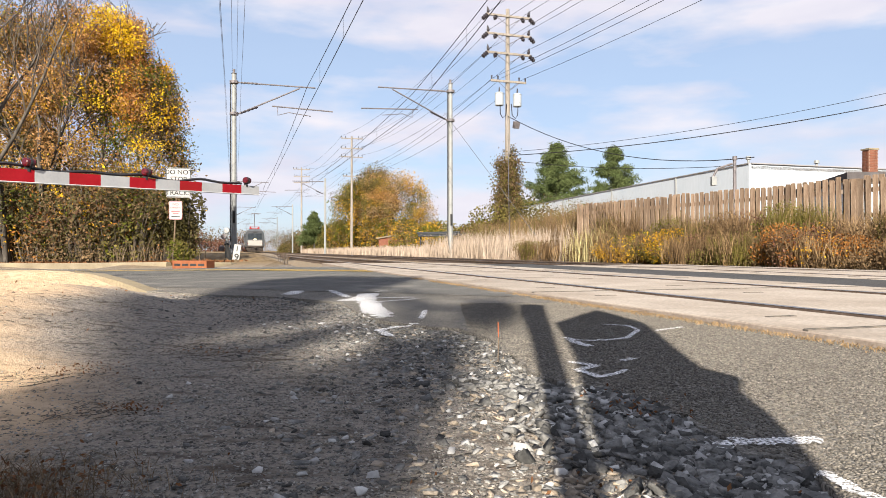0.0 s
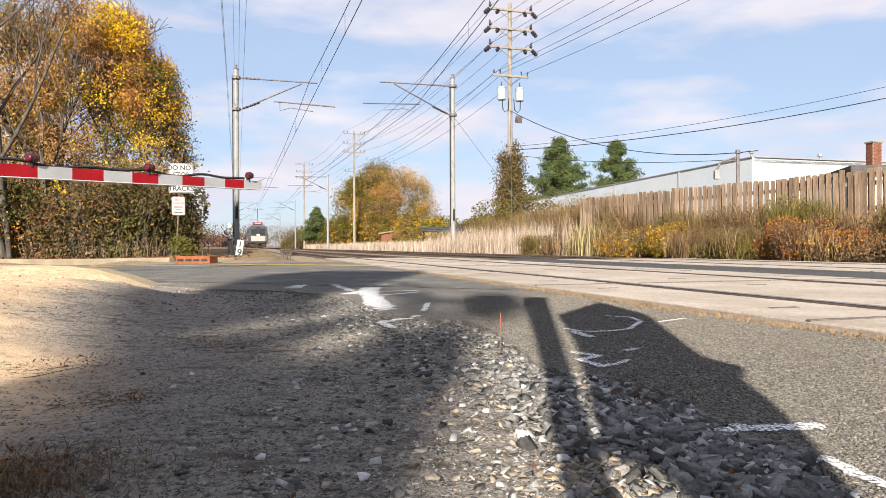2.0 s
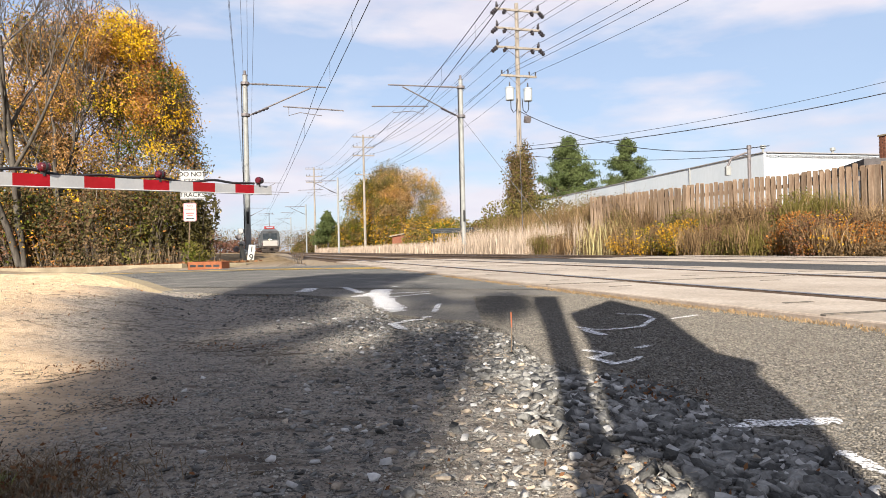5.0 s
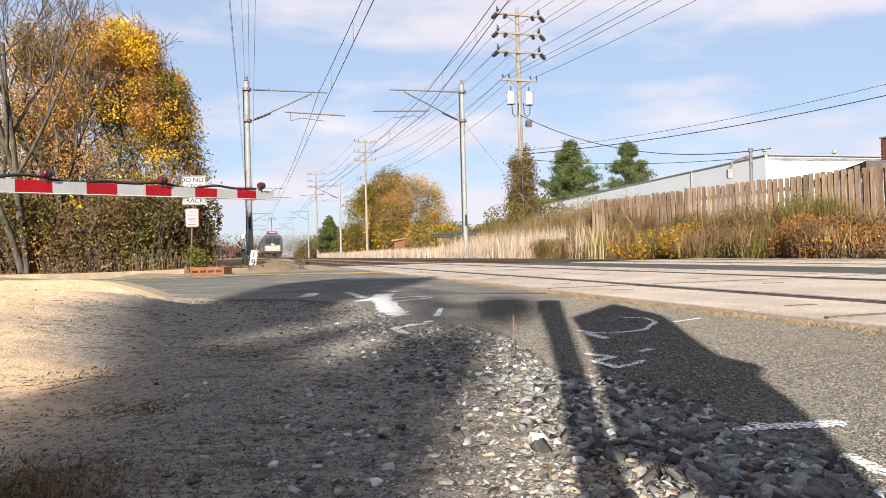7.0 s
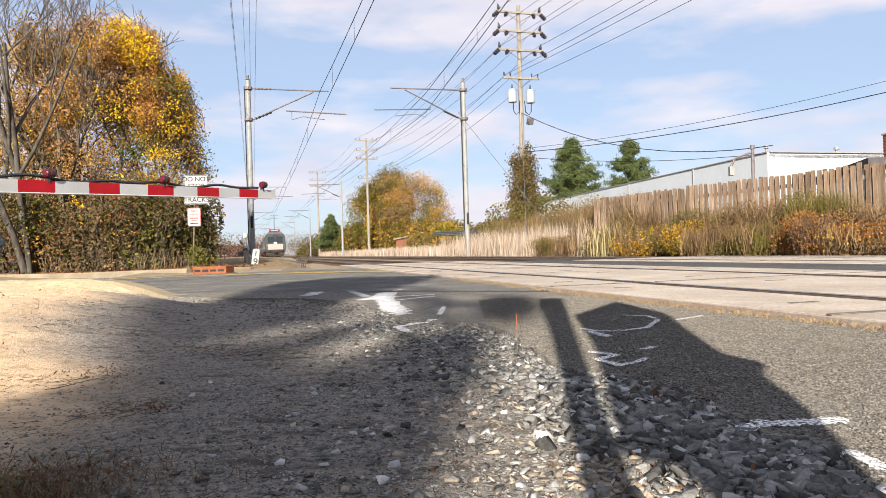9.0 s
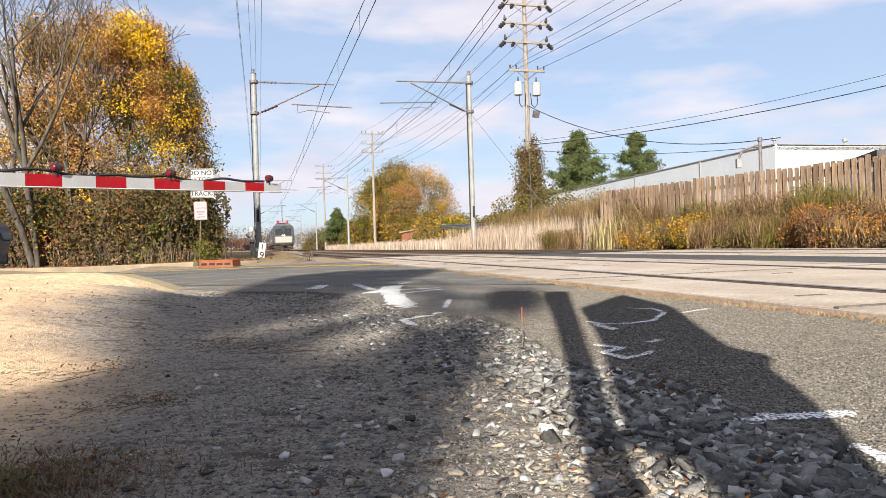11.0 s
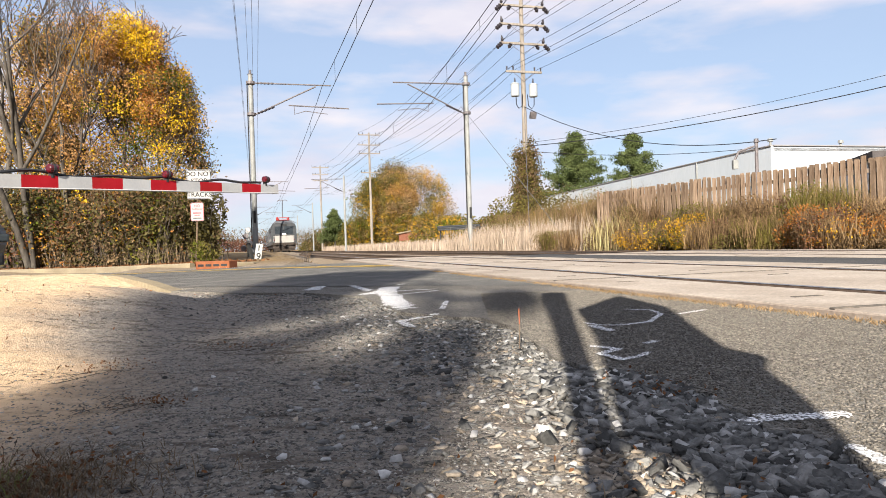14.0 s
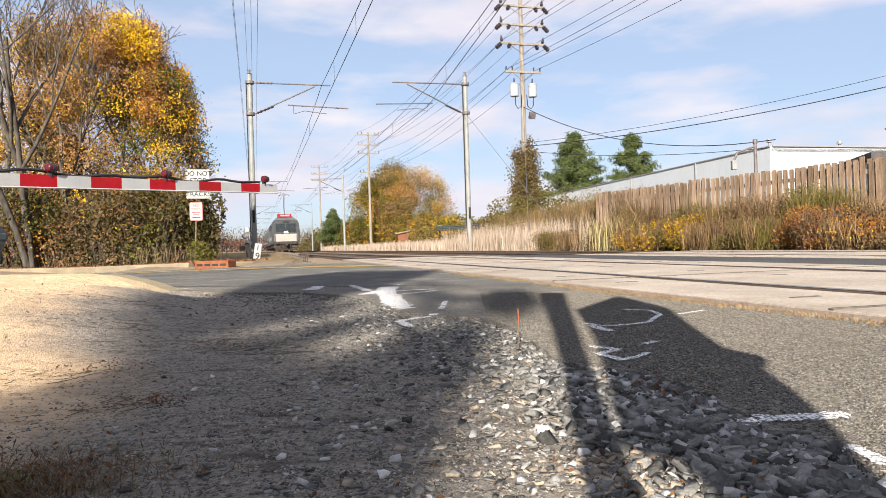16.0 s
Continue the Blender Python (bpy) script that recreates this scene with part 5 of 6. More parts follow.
# ---- crossing gate, signs, drain ----
def build_gate():
    p0, p1 = Vector((-4.10, 7.60, 1.07)), Vector((-2.82, 10.58, 1.20))
    d = (p1 - p0).normalized()
    start = p0 - d * 0.406 * 9
    base = start - d * 0.5
    rz = math.degrees(math.atan2(d.y, d.x))
    g = thing("crossing_gate", "lowered crossing gate arm with red and white stripes and red lamps", "crossing gate", (base.x, base.y, -0.1), rz)
    L = (p1 - base).length
    z0 = base.z + 0.1
    up_ = (p1.z - base.z) / L
    part("mast", tube([(0, 0.3, 0), (0, 0.3, 3.6)], 0.055, n=12), M["galv"], g, "galvanised signal mast")
    part("mechanism", box((0, 0.1, z0 - 0.1), (0.5, 0.35, 0.75), bevel=0.04), M["galv"], g, "grey gate mechanism box")
    n = int((L - 0.5) / 0.406 + 0.5)
    hh = lambda s: 0.142 - 0.014 * s / L
    for k in range(n):
        a, b = L - 0.406 * (k + 1), L - 0.406 * k
        a = max(a, 0.0)
        bm = bmesh.new()
        vs = []
        for s in (a, b):
            h = hh(s) / 2
            z = z0 + up_ * s
            vs.append([bm.verts.new((s, y, z + w)) for y, w in ((-0.022, -h), (0.022, -h), (0.022, h), (-0.022, h))])
        for i in range(4):
            bm.faces.new((vs[0][i], vs[0][(i + 1) % 4], vs[1][(i + 1) % 4], vs[1][i]))
        bm.faces.new(vs[0][::-1]), bm.faces.new(vs[1])
        part("stripe", bm, M["red"] if k % 2 else M["white"], g, "red stripe" if k % 2 else "white stripe")
    rng = random.Random(3)
    pts = []
    for k in range(90):
        s = 0.4 + (L - 0.75) * k / 89
        pts.append((s, 0.03 + rng.uniform(-0.01, 0.01), z0 + up_ * s + hh(s) / 2 + 0.012 + 0.012 + 0.03 * math.sin(k * 0.42) * math.sin(k * 0.11)))
    part("cable", tube(pts, 0.018, n=5), M["black"], g, "black lamp cable along the arm")
    part("edge_strip", tube([(0, -0.025, z0 - hh(0) / 2), (L, -0.025, z0 + up_ * L - hh(L) / 2)], 0.008, n=4), M["white"], g, "pale lower edge")
    for s in (L - 0.28, L - 0.406 * 5.35, L - 0.406 * 9.15):
        z = z0 + up_ * s + hh(s) / 2
        lamp = part("lamp_bracket", tube([(s, 0, z - 0.02), (s, 0, z + 0.05)], 0.03, n=8), M["black"], g, "black lamp bracket")
        bm = tube([(s - 0.055, -0.02, z + 0.075), (s - 0.045, -0.02, z + 0.075), (s + 0.045, -0.02, z + 0.075), (s + 0.055, -0.02, z + 0.075)], [0.034, 0.046, 0.046, 0.034], n=16)
        part("lens", bm, M["lens_red"], lamp, "red lamp lens")
        part("hood", tube([(s - 0.012, -0.02, z + 0.075), (s + 0.012, -0.02, z + 0.075)], 0.052, n=16), M["black"], lamp, "black rim")


build_gate()


def sign_plate(name, w, h, material, parent, m, label, edge="signblack"):
    bm = bmesh.new()
    r = 0.04
    pts = []
    for cx, cy, a0 in ((w / 2 - r, h / 2 - r, 0), (-w / 2 + r, h / 2 - r, 90), (-w / 2 + r, -h / 2 + r, 180), (w / 2 - r, -h / 2 + r, 270)):
        pts += [(cx + r * math.cos(radians(a0 + k * 30)), cy + r * math.sin(radians(a0 + k * 30))) for k in range(4)]
    prism(pts, -0.002, 0.002, bm)
    p = part(name, bm, material, parent, label)
    p.matrix_basis = m
    bm = bmesh.new()
    rim = [Vector((x, y, 0)) * 0.955 for x, y in pts]
    tube(rim + [rim[0]], 0.006, bm, 4, False)
    part("border", bm, M[edge], p).matrix_basis = pose(0, 0, 0.002)
    return p


def build_signs():
    t = thing("road_sign", "two leaning white roadside signs on a thin post", "sign", (-6.78, 17.55, -0.05), 12)
    part("post", tube([(-0.05, 0.03, -0.3), (0.08, 0.03, 2.45)], 0.018, n=6), M["tie"], t, "thin brown post")
    m = pose(0.10, 0, 2.06, 90, 0, 0)
    p = sign_plate("sign_plate", 0.60, 0.75, M["signwhite"], t, m, "white regulatory sign with black lettering")
    for k, w in enumerate(("DO NOT", "STOP", "ON", "TRACKS")):
        text_part("lettering", w, 0.165, M["signblack"], p, pose(0, 0.26 - 0.175 * k, 0.004), "black capital letters")
    p = sign_plate("sign_plate", 0.32, 0.47, M["signwhite"], t, pose(0.03, -0.005, 1.36, 90, 0, 0), "small white parking sign with red lettering", "signred")
    text_part("lettering", "NO", 0.095, M["signred"], p, pose(0, 0.15, 0.004), "red letters")
    text_part("lettering", "PARKING", 0.062, M["signred"], p, pose(0, 0.065, 0.004), "red letters")
    part("lettering", box((0, -0.03, 0.003), (0.2, 0.035, 0.003)), M["signred"], p, "unreadable red line")
    part("lettering", box((0, -0.085, 0.003), (0.14, 0.03, 0.003)), M["signred"], p, "unreadable red line")
    part("arrow", box((0, -0.16, 0.003), (0.2, 0.022, 0.003)), M["signblack"], p, "black arrow bar")
    t = thing("marker_post", "white marker plate with a black 9 on a leaning post", "marker", (-5.98, 20.0, -0.06), 10)
    part("post", tube([(-0.08, 0, -0.2), (-0.24, 0, 0.56)], 0.06, n=4), M["signblack"], t, "dark leaning timber post")
    p = part("plate", box((0, 0, 0), (0.19, 0.52, 0.02), bevel=0.005), M["signwhite"], t)
    p.matrix_basis = pose(0.05, -0.06, 0.27, 90, 8, 0)
    text_part("lettering", "1", 0.22, M["signblack"], p, pose(0.0, 0.13, 0.012), "black figure")
    text_part("lettering", "9", 0.27, M["signblack"], p, pose(0.01, -0.11, 0.012), "black figure")
    t = thing("rail_signal", "white cluster of railway signal lamps on a short mast", "signal", (-7.0, 22.5, -0.05), 10)
    part("mast", tube([(0, 0, 0), (0, 0, 0.95)], 0.045, n=8), M["galv"], t)
    for k, (x, z) in enumerate(((0, 1.0), (-0.08, 0.8), (0.03, 0.58), (-0.16, 0.42), (0.1, 0.3))):
        part("lamp_head", tube([(x, -0.09, z), (x, 0.08, z)], [0.085, 0.1], n=10), M["signwhite"] if k % 2 == 0 else M["darkgalv"], t, "round signal lamp")
    d = thing("storm_drain", "red-brown cast kerb inlet with dark slots", "drain", (-5.45, 15.2, road_z(-5.45, 15.2) - 0.02), math.degrees(math.atan2(RD[1], RD[0])) + 12)
    part("inlet_casting", box((0, 0, 0.09), (0.82, 0.34, 0.2), bevel=0.015), M["clay"], d)
    for k in range(4):
        part("slot", box((-0.285 + 0.19 * k, -0.168, 0.10), (0.145, 0.012, 0.05), bevel=0.004), M["black"], d, "dark slot")


build_signs()


def build_car():
    """A dark car waits behind the gate; only its nose comes into view."""
    a = math.atan2(RD[1], RD[0])
    x, y = -7.32, 9.8
    t = thing("car", "dark car waiting at the lowered gate", "car", (x, y, road_z(x, y) - 0.005), math.degrees(a))
    lv = [(z * 1.1, a, b, w) for z, a, b, w in [(0.28, -4.5, 0.05, 0.80), (0.55, -4.55, 0.10, 0.88), (0.75, -4.5, 0.05, 0.90), (0.92, -4.35, -0.25, 0.86), (1.02, -4.2, -1.0, 0.80), (1.40, -3.7, -1.9, 0.66), (1.46, -3.3, -2.3, 0.6)]]
    bm = bmesh.new()
    rings = []
    for z, xb, xf, w in lv:
        rings.append([bm.verts.new(p) for p in ((xb, -w, z), (xf - 0.25, -w, z), (xf, -w * 0.6, z), (xf, w * 0.6, z), (xf - 0.25, w, z), (xb, w, z))])
    for r0, r1 in zip(rings, rings[1:]):
        for i in range(6):
            bm.faces.new((r0[i], r0[(i + 1) % 6], r1[(i + 1) % 6], r1[i]))
    bm.faces.new(rings[0][::-1]), bm.faces.new(rings[-1])
    bmesh.ops.bevel(bm, geom=bm.edges[:], offset=0.03, segments=2, affect="EDGES")
    part("body", bm, M["carpaint"], t)
    part("windscreen", box((-1.5, 0, 1.2), (0.02, 1.15, 0.42), rot=Matrix.Rotation(-1.0, 3, "Y"), bevel=0.004), M["glassdark"], t, "dark windscreen")
    for s in (-1, 1):
        part("headlight", box((-0.06, s * 0.62, 0.68), (0.18, 0.36, 0.12), rot=Matrix.Rotation(-s * 0.35, 3, "Z"), bevel=0.03), M["glassdark"], t, "headlight")
        for xx in (-0.9, -3.6):
            w = part("wheel", tube([(xx, s * 0.68, 0.32), (xx, s * 0.86, 0.32)], [0.32, 0.31], n=20), M["black"], t)
            part("rim", tube([(xx, s * 0.8, 0.32), (xx, s * 0.875, 0.32)], [0.2, 0.19], n=14), M["galv"], w)
    part("bumper", box((0.02, 0, 0.36), (0.16, 1.35, 0.2), bevel=0.05), M["black"], t, "black lower bumper")


build_car()


# ---- train ----
def hull(levels, back, front_on=True):
    """A body from levels of (z, half width, front y); the back is flat."""
    bm = bmesh.new()
    L = [[bm.verts.new((s * w, yy, z)) for s, yy in ((-1, y), (1, y), (1, back), (-1, back))] for z, w, y in levels]
    for a, b in zip(L, L[1:]):
        for i in range(4):
            bm.faces.new((a[i], a[(i + 1) % 4], b[(i + 1) % 4], b[i]))
    bm.faces.new(L[0][::-1]), bm.faces.new(L[-1])
    return bm


def build_train():
    t = thing("train", "electric locomotive with a white nose hauling silver coaches", "train", (0, 0, 0), math.degrees(TA))
    lev = [(0.95, 1.40, 0.10), (1.15, 1.47, 0.02), (2.05, 1.48, 0.0), (2.15, 1.48, 0.03), (3.15, 1.42, 0.42), (3.45, 1.30, 0.58), (3.75, 1.02, 0.95), (3.85, 0.8, 1.3)]
    body = part("locomotive_body", hull(lev, 19.4), M["trainsilver"], t, "silver-grey locomotive body")
    part("cab_side", hull([(z, w + 0.012, y - 0.012) for z, w, y in lev[1:6]], 1.7), M["traindark"], t, "dark grey cab sides")
    part("nose", hull([(1.18, 1.10, -0.03), (1.94, 1.12, -0.045), (2.0, 1.12, -0.03)], 0.3), M["trainwhite"], t, "white nose panel")
    ry = Matrix.Rotation(-math.atan2(0.39, 1.0), 3, "X")
    part("brow", hull([(3.12, 1.16, 0.36), (3.42, 1.10, 0.50), (3.55, 1.0, 0.62)], 1.2), M["traingrey"], t, "grey brow above the windscreen")
    part("destination_box", box((0, 0.42, 3.30), (0.62, 0.1, 0.2), rot=ry, bevel=0.01), M["signblack"], t, "small black route display")
    fr = part("windscreen_surround", box((0, 0.19, 2.62), (2.3, 0.05, 1.14), rot=ry, bevel=0.02), M["traingrey"], t, "grey windscreen surround")
    for s in (-1, 1):
        part("pane", box((s * 0.555, 0.165, 2.66), (1.02, 0.05, 0.98), rot=ry, bevel=0.02), M["glassdark"], fr, "dark windscreen pane")
        part("headlight", tube([(s * 0.12, -0.08, 2.17), (s * 0.12, 0.2, 2.17)], [0.11, 0.12], n=14), M["headlight"], t, "glowing warm headlight")
        part("marker_light", tube([(s * 1.2, -0.02, 1.5), (s * 1.2, 0.1, 1.5)], 0.1, n=12), M["lens_red"], t, "small red marker light")
        part("wiper", tube([(s * 0.3, 0.03, 2.3), (s * 0.75, 0.2, 2.8)], 0.02, n=4), M["black"], t, "black wiper")
        part("handrail", tube([(s * 1.25, -0.06, 1.25), (s * 1.25, -0.06, 2.0)], 0.02, n=5), M["galv"], t)
        part("buffer", box((s * 0.95, -0.12, 1.0), (0.35, 0.3, 0.25), bevel=0.03), M["underframe"], t, "buffer block")
    part("front_sill", box((0, 0.02, 1.0), (2.85, 0.25, 0.3), bevel=0.03), M["underframe"], t, "dark front sill")
    part("coupler", box((0, -0.35, 0.86), (0.3, 0.7, 0.3), bevel=0.05), M["underframe"], t, "coupler")
    part("pilot", hull([(0.2, 1.2, 0.0), (0.55, 1.3, -0.1), (0.9, 1.3, 0.1)], 0.5), M["underframe"], t, "dark pilot plough")
    for k in range(4):
        part("hose", tube([(-0.6 + 0.35 * k, -0.12, 0.95), (-0.6 + 0.35 * k, -0.25, 0.6), (-0.45 + 0.3 * k, -0.15, 0.45)], 0.03, n=5), M["black"], t, "black air hose")
    part("underframe", box((0, 10, 0.75), (2.5, 18.2, 0.5)), M["underframe"], t)
    part("roof_gear", box((0, 2.6, 3.96), (1.6, 1.6, 0.09), bevel=0.03), M["trainred"], t, "red roof frame")
    for s in (-1, 1):
        part("roof_horn", tube([(s * 0.55, 1.9, 3.9), (s * 0.62, 1.9, 4.3)], [0.09, 0.06], n=8), M["trainred"], t, "red roof insulator")
        part("roof_insulator", tube([(s * 0.7, 3.2, 3.95), (s * 0.7, 3.2, 4.35)], [0.1, 0.08], n=8), M["trainred"], t, "red roof insulator")
    pan = part("pantograph", tube([(-0.5, 2.4, 4.25), (0.5, 2.4, 4.25)], 0.05, n=6), M["trainred"], t, "folding pantograph frame")
    part("lower_arm", tube([(0, 2.4, 4.2), (0, 3.6, 5.1)], 0.06, n=6), M["darkgalv"], pan)
    part("upper_arm", tube([(0, 3.6, 5.1), (0, 2.4, 6.35)], 0.05, n=6), M["darkgalv"], pan)
    part("collector_head", tube([(-0.6, 2.4, 6.28), (-0.45, 2.4, 6.42), (0.45, 2.4, 6.42), (0.6, 2.4, 6.28)], 0.045, n=6), M["darkgalv"], pan, "collector bow")
    for k in range(4):
        part("side_grille", box((-1.485, 5 + 2.6 * k, 2.9), (0.03, 1.6, 0.6), bevel=0.01), M["traindark"], t, "dark side grille")
    part("side_window", box((-1.49, 1.05, 2.75), (0.03, 0.7, 0.6), bevel=0.02), M["glassdark"], t, "cab side window")
    part("stripe", box((-1.487, 10, 1.55), (0.03, 17, 0.35)), M["trainwhite"], t, "white side stripe")
    for c in range(3):
        y0 = 20.2 + 26.2 * c
        cb = part("coach_body", hull([(0.95, 1.45, y0), (2.0, 1.5, y0), (3.3, 1.46, y0), (3.8, 1.1, y0), (3.95, 0.7, y0)], y0 + 25.6), M["trainsilver"], t, "silver double-deck coach body")
        for k in range(9):
            for z in (1.45, 2.75):
                part("window", box((-1.495, y0 + 2.2 + 2.6 * k, z), (0.03, 1.7, 0.6), bevel=0.02), M["glassdark"], cb, "dark coach window")
        part("underframe", box((0, y0 + 12.8, 0.75), (2.4, 25, 0.5)), M["underframe"], t)
    axle = [2.6, 5.4, 14.2, 17.0] + [20.2 + 26.2 * c + d for c in range(3) for d in (2, 4.6, 21, 23.6)]
    wheels = []
    for y in axle:
        bm = tube([(-0.80, 0, 0), (-0.66, 0, 0), (-0.65, 0, 0)], [0.5, 0.5, 0.1], n=20)
        tube([(0.65, 0, 0), (0.66, 0, 0), (0.80, 0, 0)], [0.1, 0.5, 0.5], bm, 20)
        tube([(-0.7, 0, 0), (0.7, 0, 0)], 0.09, bm, 10)
        w = part("wheelset", bm, M["underframe"], t, "steel wheelset")
        wheels.append((w, y))
    for y in (4.0, 15.6):
        part("bogie", box((0, y, 0.62), (2.3, 4.0, 0.45), bevel=0.05), M["underframe"], t, "dark bogie frame")
    return t, wheels


train, wheelsets = build_train()
TRAIN = [(0, 112.0), (2, 110.6), (4, 109.0), (6.5, 106.6), (9, 102.4), (11.5, 93.0), (12.5, 88.8), (13.5, 84.6), (14.8, 79.6), (16, 75.0)]   # the nose's depth along the view


def motions():
    rows = []
    u0 = None
    for t, y in TRAIN:
        x = 3.45 / TC - 0.3025 * y
        u, v = to_track(x, y)
        u0 = u if u0 is None else u0
        rows.append((t, u, pose(x, y, 0.0, 0, 0, math.degrees(TA))))
    walk(train, [(t, m) for t, u, m in rows])
    # wheels roll along: rows close enough that no step turns far
    us = np.interp(np.arange(0, 16.01, 0.1), [t for t, u, m in rows], [u for t, u, m in rows])
    for w, y in wheelsets:
        walk(w, [(round(0.1 * k, 1), pose(0, y, 0.5, math.degrees((u0 - u) / 0.5), 0, 0)) for k, u in enumerate(us)])


# ---- what stands behind the camera and throws the shadows ----
def build_signal_post():
    t = thing("signal_post", "slim crossing signal post with a tall equipment case", "signal", (0, -0.6, -0.05))
    part("post", tube([(0.022, 0, -0.2), (0.022, 0, 1.2), (0.02, 0, 1.75), (0.016, 0, 2.36)], [0.032, 0.034, 0.05, 0.066], n=12), M["galv"], t, "galvanised post")
    outline = [(0.093, 1.82), (0.35, 2.166), (0.477, 1.825), (0.43, 1.405), (0.411, 1.234), (0.478, 1.173), (0.421, 1.107), (0.411, 0.984), (0.371, 0.842), (0.347, 0.785), (0.318, 0.70), (0.30, 0.0), (0.16, 0.0), (0.14, 0.71), (0.137, 0.755), (0.124, 0.793), (0.056, 0.815), (0.068, 0.882), (0.105, 1.372)]
    bm = prism(outline, -0.03, 0.03)
    bmesh.ops.bevel(bm, geom=bm.edges[:], offset=0.006, segments=1, affect="EDGES")
    case = part("case", bm, M["galv"], t, "grey sheet-metal equipment case")
    case.matrix_basis = pose(0, 0, 0.03, 90, 0, 0)


build_signal_post()


def build_shade_tree():
    t = thing("shade_tree", "tall thinly leaved tree behind the viewpoint", "tree", (-1.8, -14.0, -0.1))
    rng = np.random.default_rng(12)
    crown = [(-2.85, 6.5), (-2.72, 7.82), (-2.62, 7.92), (-2.62, 8.06), (-2.70, 8.2), (-2.95, 8.42), (-3.2, 8.70), (-3.55, 9.05), (-3.82, 9.79), (-4.2, 10.8), (-3.9, 11.4), (-2.62, 11.18), (-2.70, 9.94), (-2.74, 9.47), (-2.74, 9.1), (-2.5, 8.92), (-2.36, 8.70), (-2.12, 8.64), (-1.80, 8.58), (-1.67, 8.25), (-1.66, 8.0), (-1.67, 7.72), (-1.64, 7.5), (-1.6, 6.5)]
    gaps = [(-2.58, 8.43, 0.21, 0.16), (-2.46, 8.66, 0.20, 0.18), (-2.14, 8.22, 0.16, 0.20), (-2.04, 8.48, 0.22, 0.20)]

    def leafy(x, z):
        if any(((x - a) / c) ** 2 + ((z - b) / d) ** 2 < 1 for a, b, c, d in gaps):
            return False
        if ((x + 1.68) / 0.18) ** 2 + ((z - 9.0) / 0.34) ** 2 < 1:      # a lone spray at the crown's edge
            return True
        inside = False
        for (x0, z0), (x1, z1) in zip(crown, crown[1:] + crown[:1]):
            if (z0 > z) != (z1 > z) and x < x0 + (x1 - x0) * (z - z0) / (z1 - z0):
                inside = not inside
        return inside

    bm = tube([(0, 0, -0.2), (0.05, 0.05, 3.5), (-0.1, 0, 6.3), (-0.2, 0, 8.1)], [0.2, 0.15, 0.09, 0.03], n=8)
    pts = []
    while len(pts) < 42000:
        x, z = rng.uniform(-4.3, -1.45), rng.uniform(6.5, 11.4)
        if leafy(x, z):
            pts.append((x + 1.8, rng.normal(0, 0.22), z + 0.1))
            if len(pts) % 1400 == 0:
                tube([(-0.1, 0, max(4.5, z - 1.6)), (0.5 * (x + 1.8), pts[-1][1] * 0.5, z - 0.6), pts[-1]], [0.025, 0.014, 0.005], bm, 5, False)
    part("trunk", bm, M["bark"], t)
    part("crown", leaf_mesh("crown", pts, 0.045, M["olive"], 13), None, t, "thinning olive leaves")


build_shade_tree()


# ---- stones, litter and paint on the shoulder ----
def hull_stone(rng):
    """A split stone: a crooked block with knocked-off corners."""
    bm = bmesh.new()
    for sx in (-1, 1):
        for sy in (-1, 1):
            for sz in (-1, 1):
                if rng.random() < 0.86:
                    bm.verts.new((sx * rng.uniform(0.45, 1.05), sy * rng.uniform(0.45, 1.05), sz * rng.uniform(0.6, 1.0)))
    for _ in range(2):
        a = rng.uniform(0, 6.28)
        bm.verts.new((1.1 * math.cos(a), 1.1 * math.sin(a), rng.uniform(-0.5, 0.5)))
    bmesh.ops.convex_hull(bm, input=bm.verts[:])
    bmesh.ops.delete(bm, geom=[g for g in bm.verts if not g.link_faces], context="VERTS")
    bmesh.ops.triangulate(bm, faces=bm.faces)
    bm.verts.index_update()
    out = 0.72 * np.array([v.co[:] for v in bm.verts]), np.array([[v.index for v in f.verts] for f in bm.faces])
    bm.free()
    return out


STONES = [hull_stone(random.Random(900 + k)) for k in range(16)]


def edge_x(y):
    """Where the asphalt begins at a given depth."""
    for (x0, y0), (x1, y1) in zip(SHOULDER, SHOULDER[1:]):
        if y1 <= y <= y0:
            return x0 + (x1 - x0) * (y0 - y) / max(1e-6, y0 - y1)
    return 0.5


def stones(name, spots, material, seed, flat=0.45):
    """spots: x, y, size; one joined mesh."""
    rng = np.random.default_rng(seed)
    V, Fc, base = [], [], 0
    for x, y, s in spots:
        sv, sf = STONES[rng.integers(0, len(STONES))]
        a = Euler((rng.normal(0, 0.35), rng.normal(0, 0.35), rng.uniform(0, 6.28))).to_matrix()
        sc = np.array((1.0, rng.uniform(0.55, 0.95), flat * rng.uniform(0.6, 1.3))) * s / 2
        p = (sv * sc) @ np.array(a).T
        z = max(ground_z(x, y), -0.2)
        p += np.array((x, y, z + 0.11 * s * flat))
        V.append(p)
        Fc.append(sf + base)
        base += len(sv)
    V, Fc = np.concatenate(V), np.concatenate(Fc)
    me = bpy.data.meshes.new(name)
    me.vertices.add(len(V))
    me.vertices.foreach_set("co", V.ravel())
    me.loops.add(3 * len(Fc))
    me.loops.foreach_set("vertex_index", Fc.ravel())
    me.polygons.add(len(Fc))
    me.polygons.foreach_set("loop_start", np.arange(0, 3 * len(Fc), 3))
    me.update(calc_edges=True)
    me.materials.append(M[material])
    return me


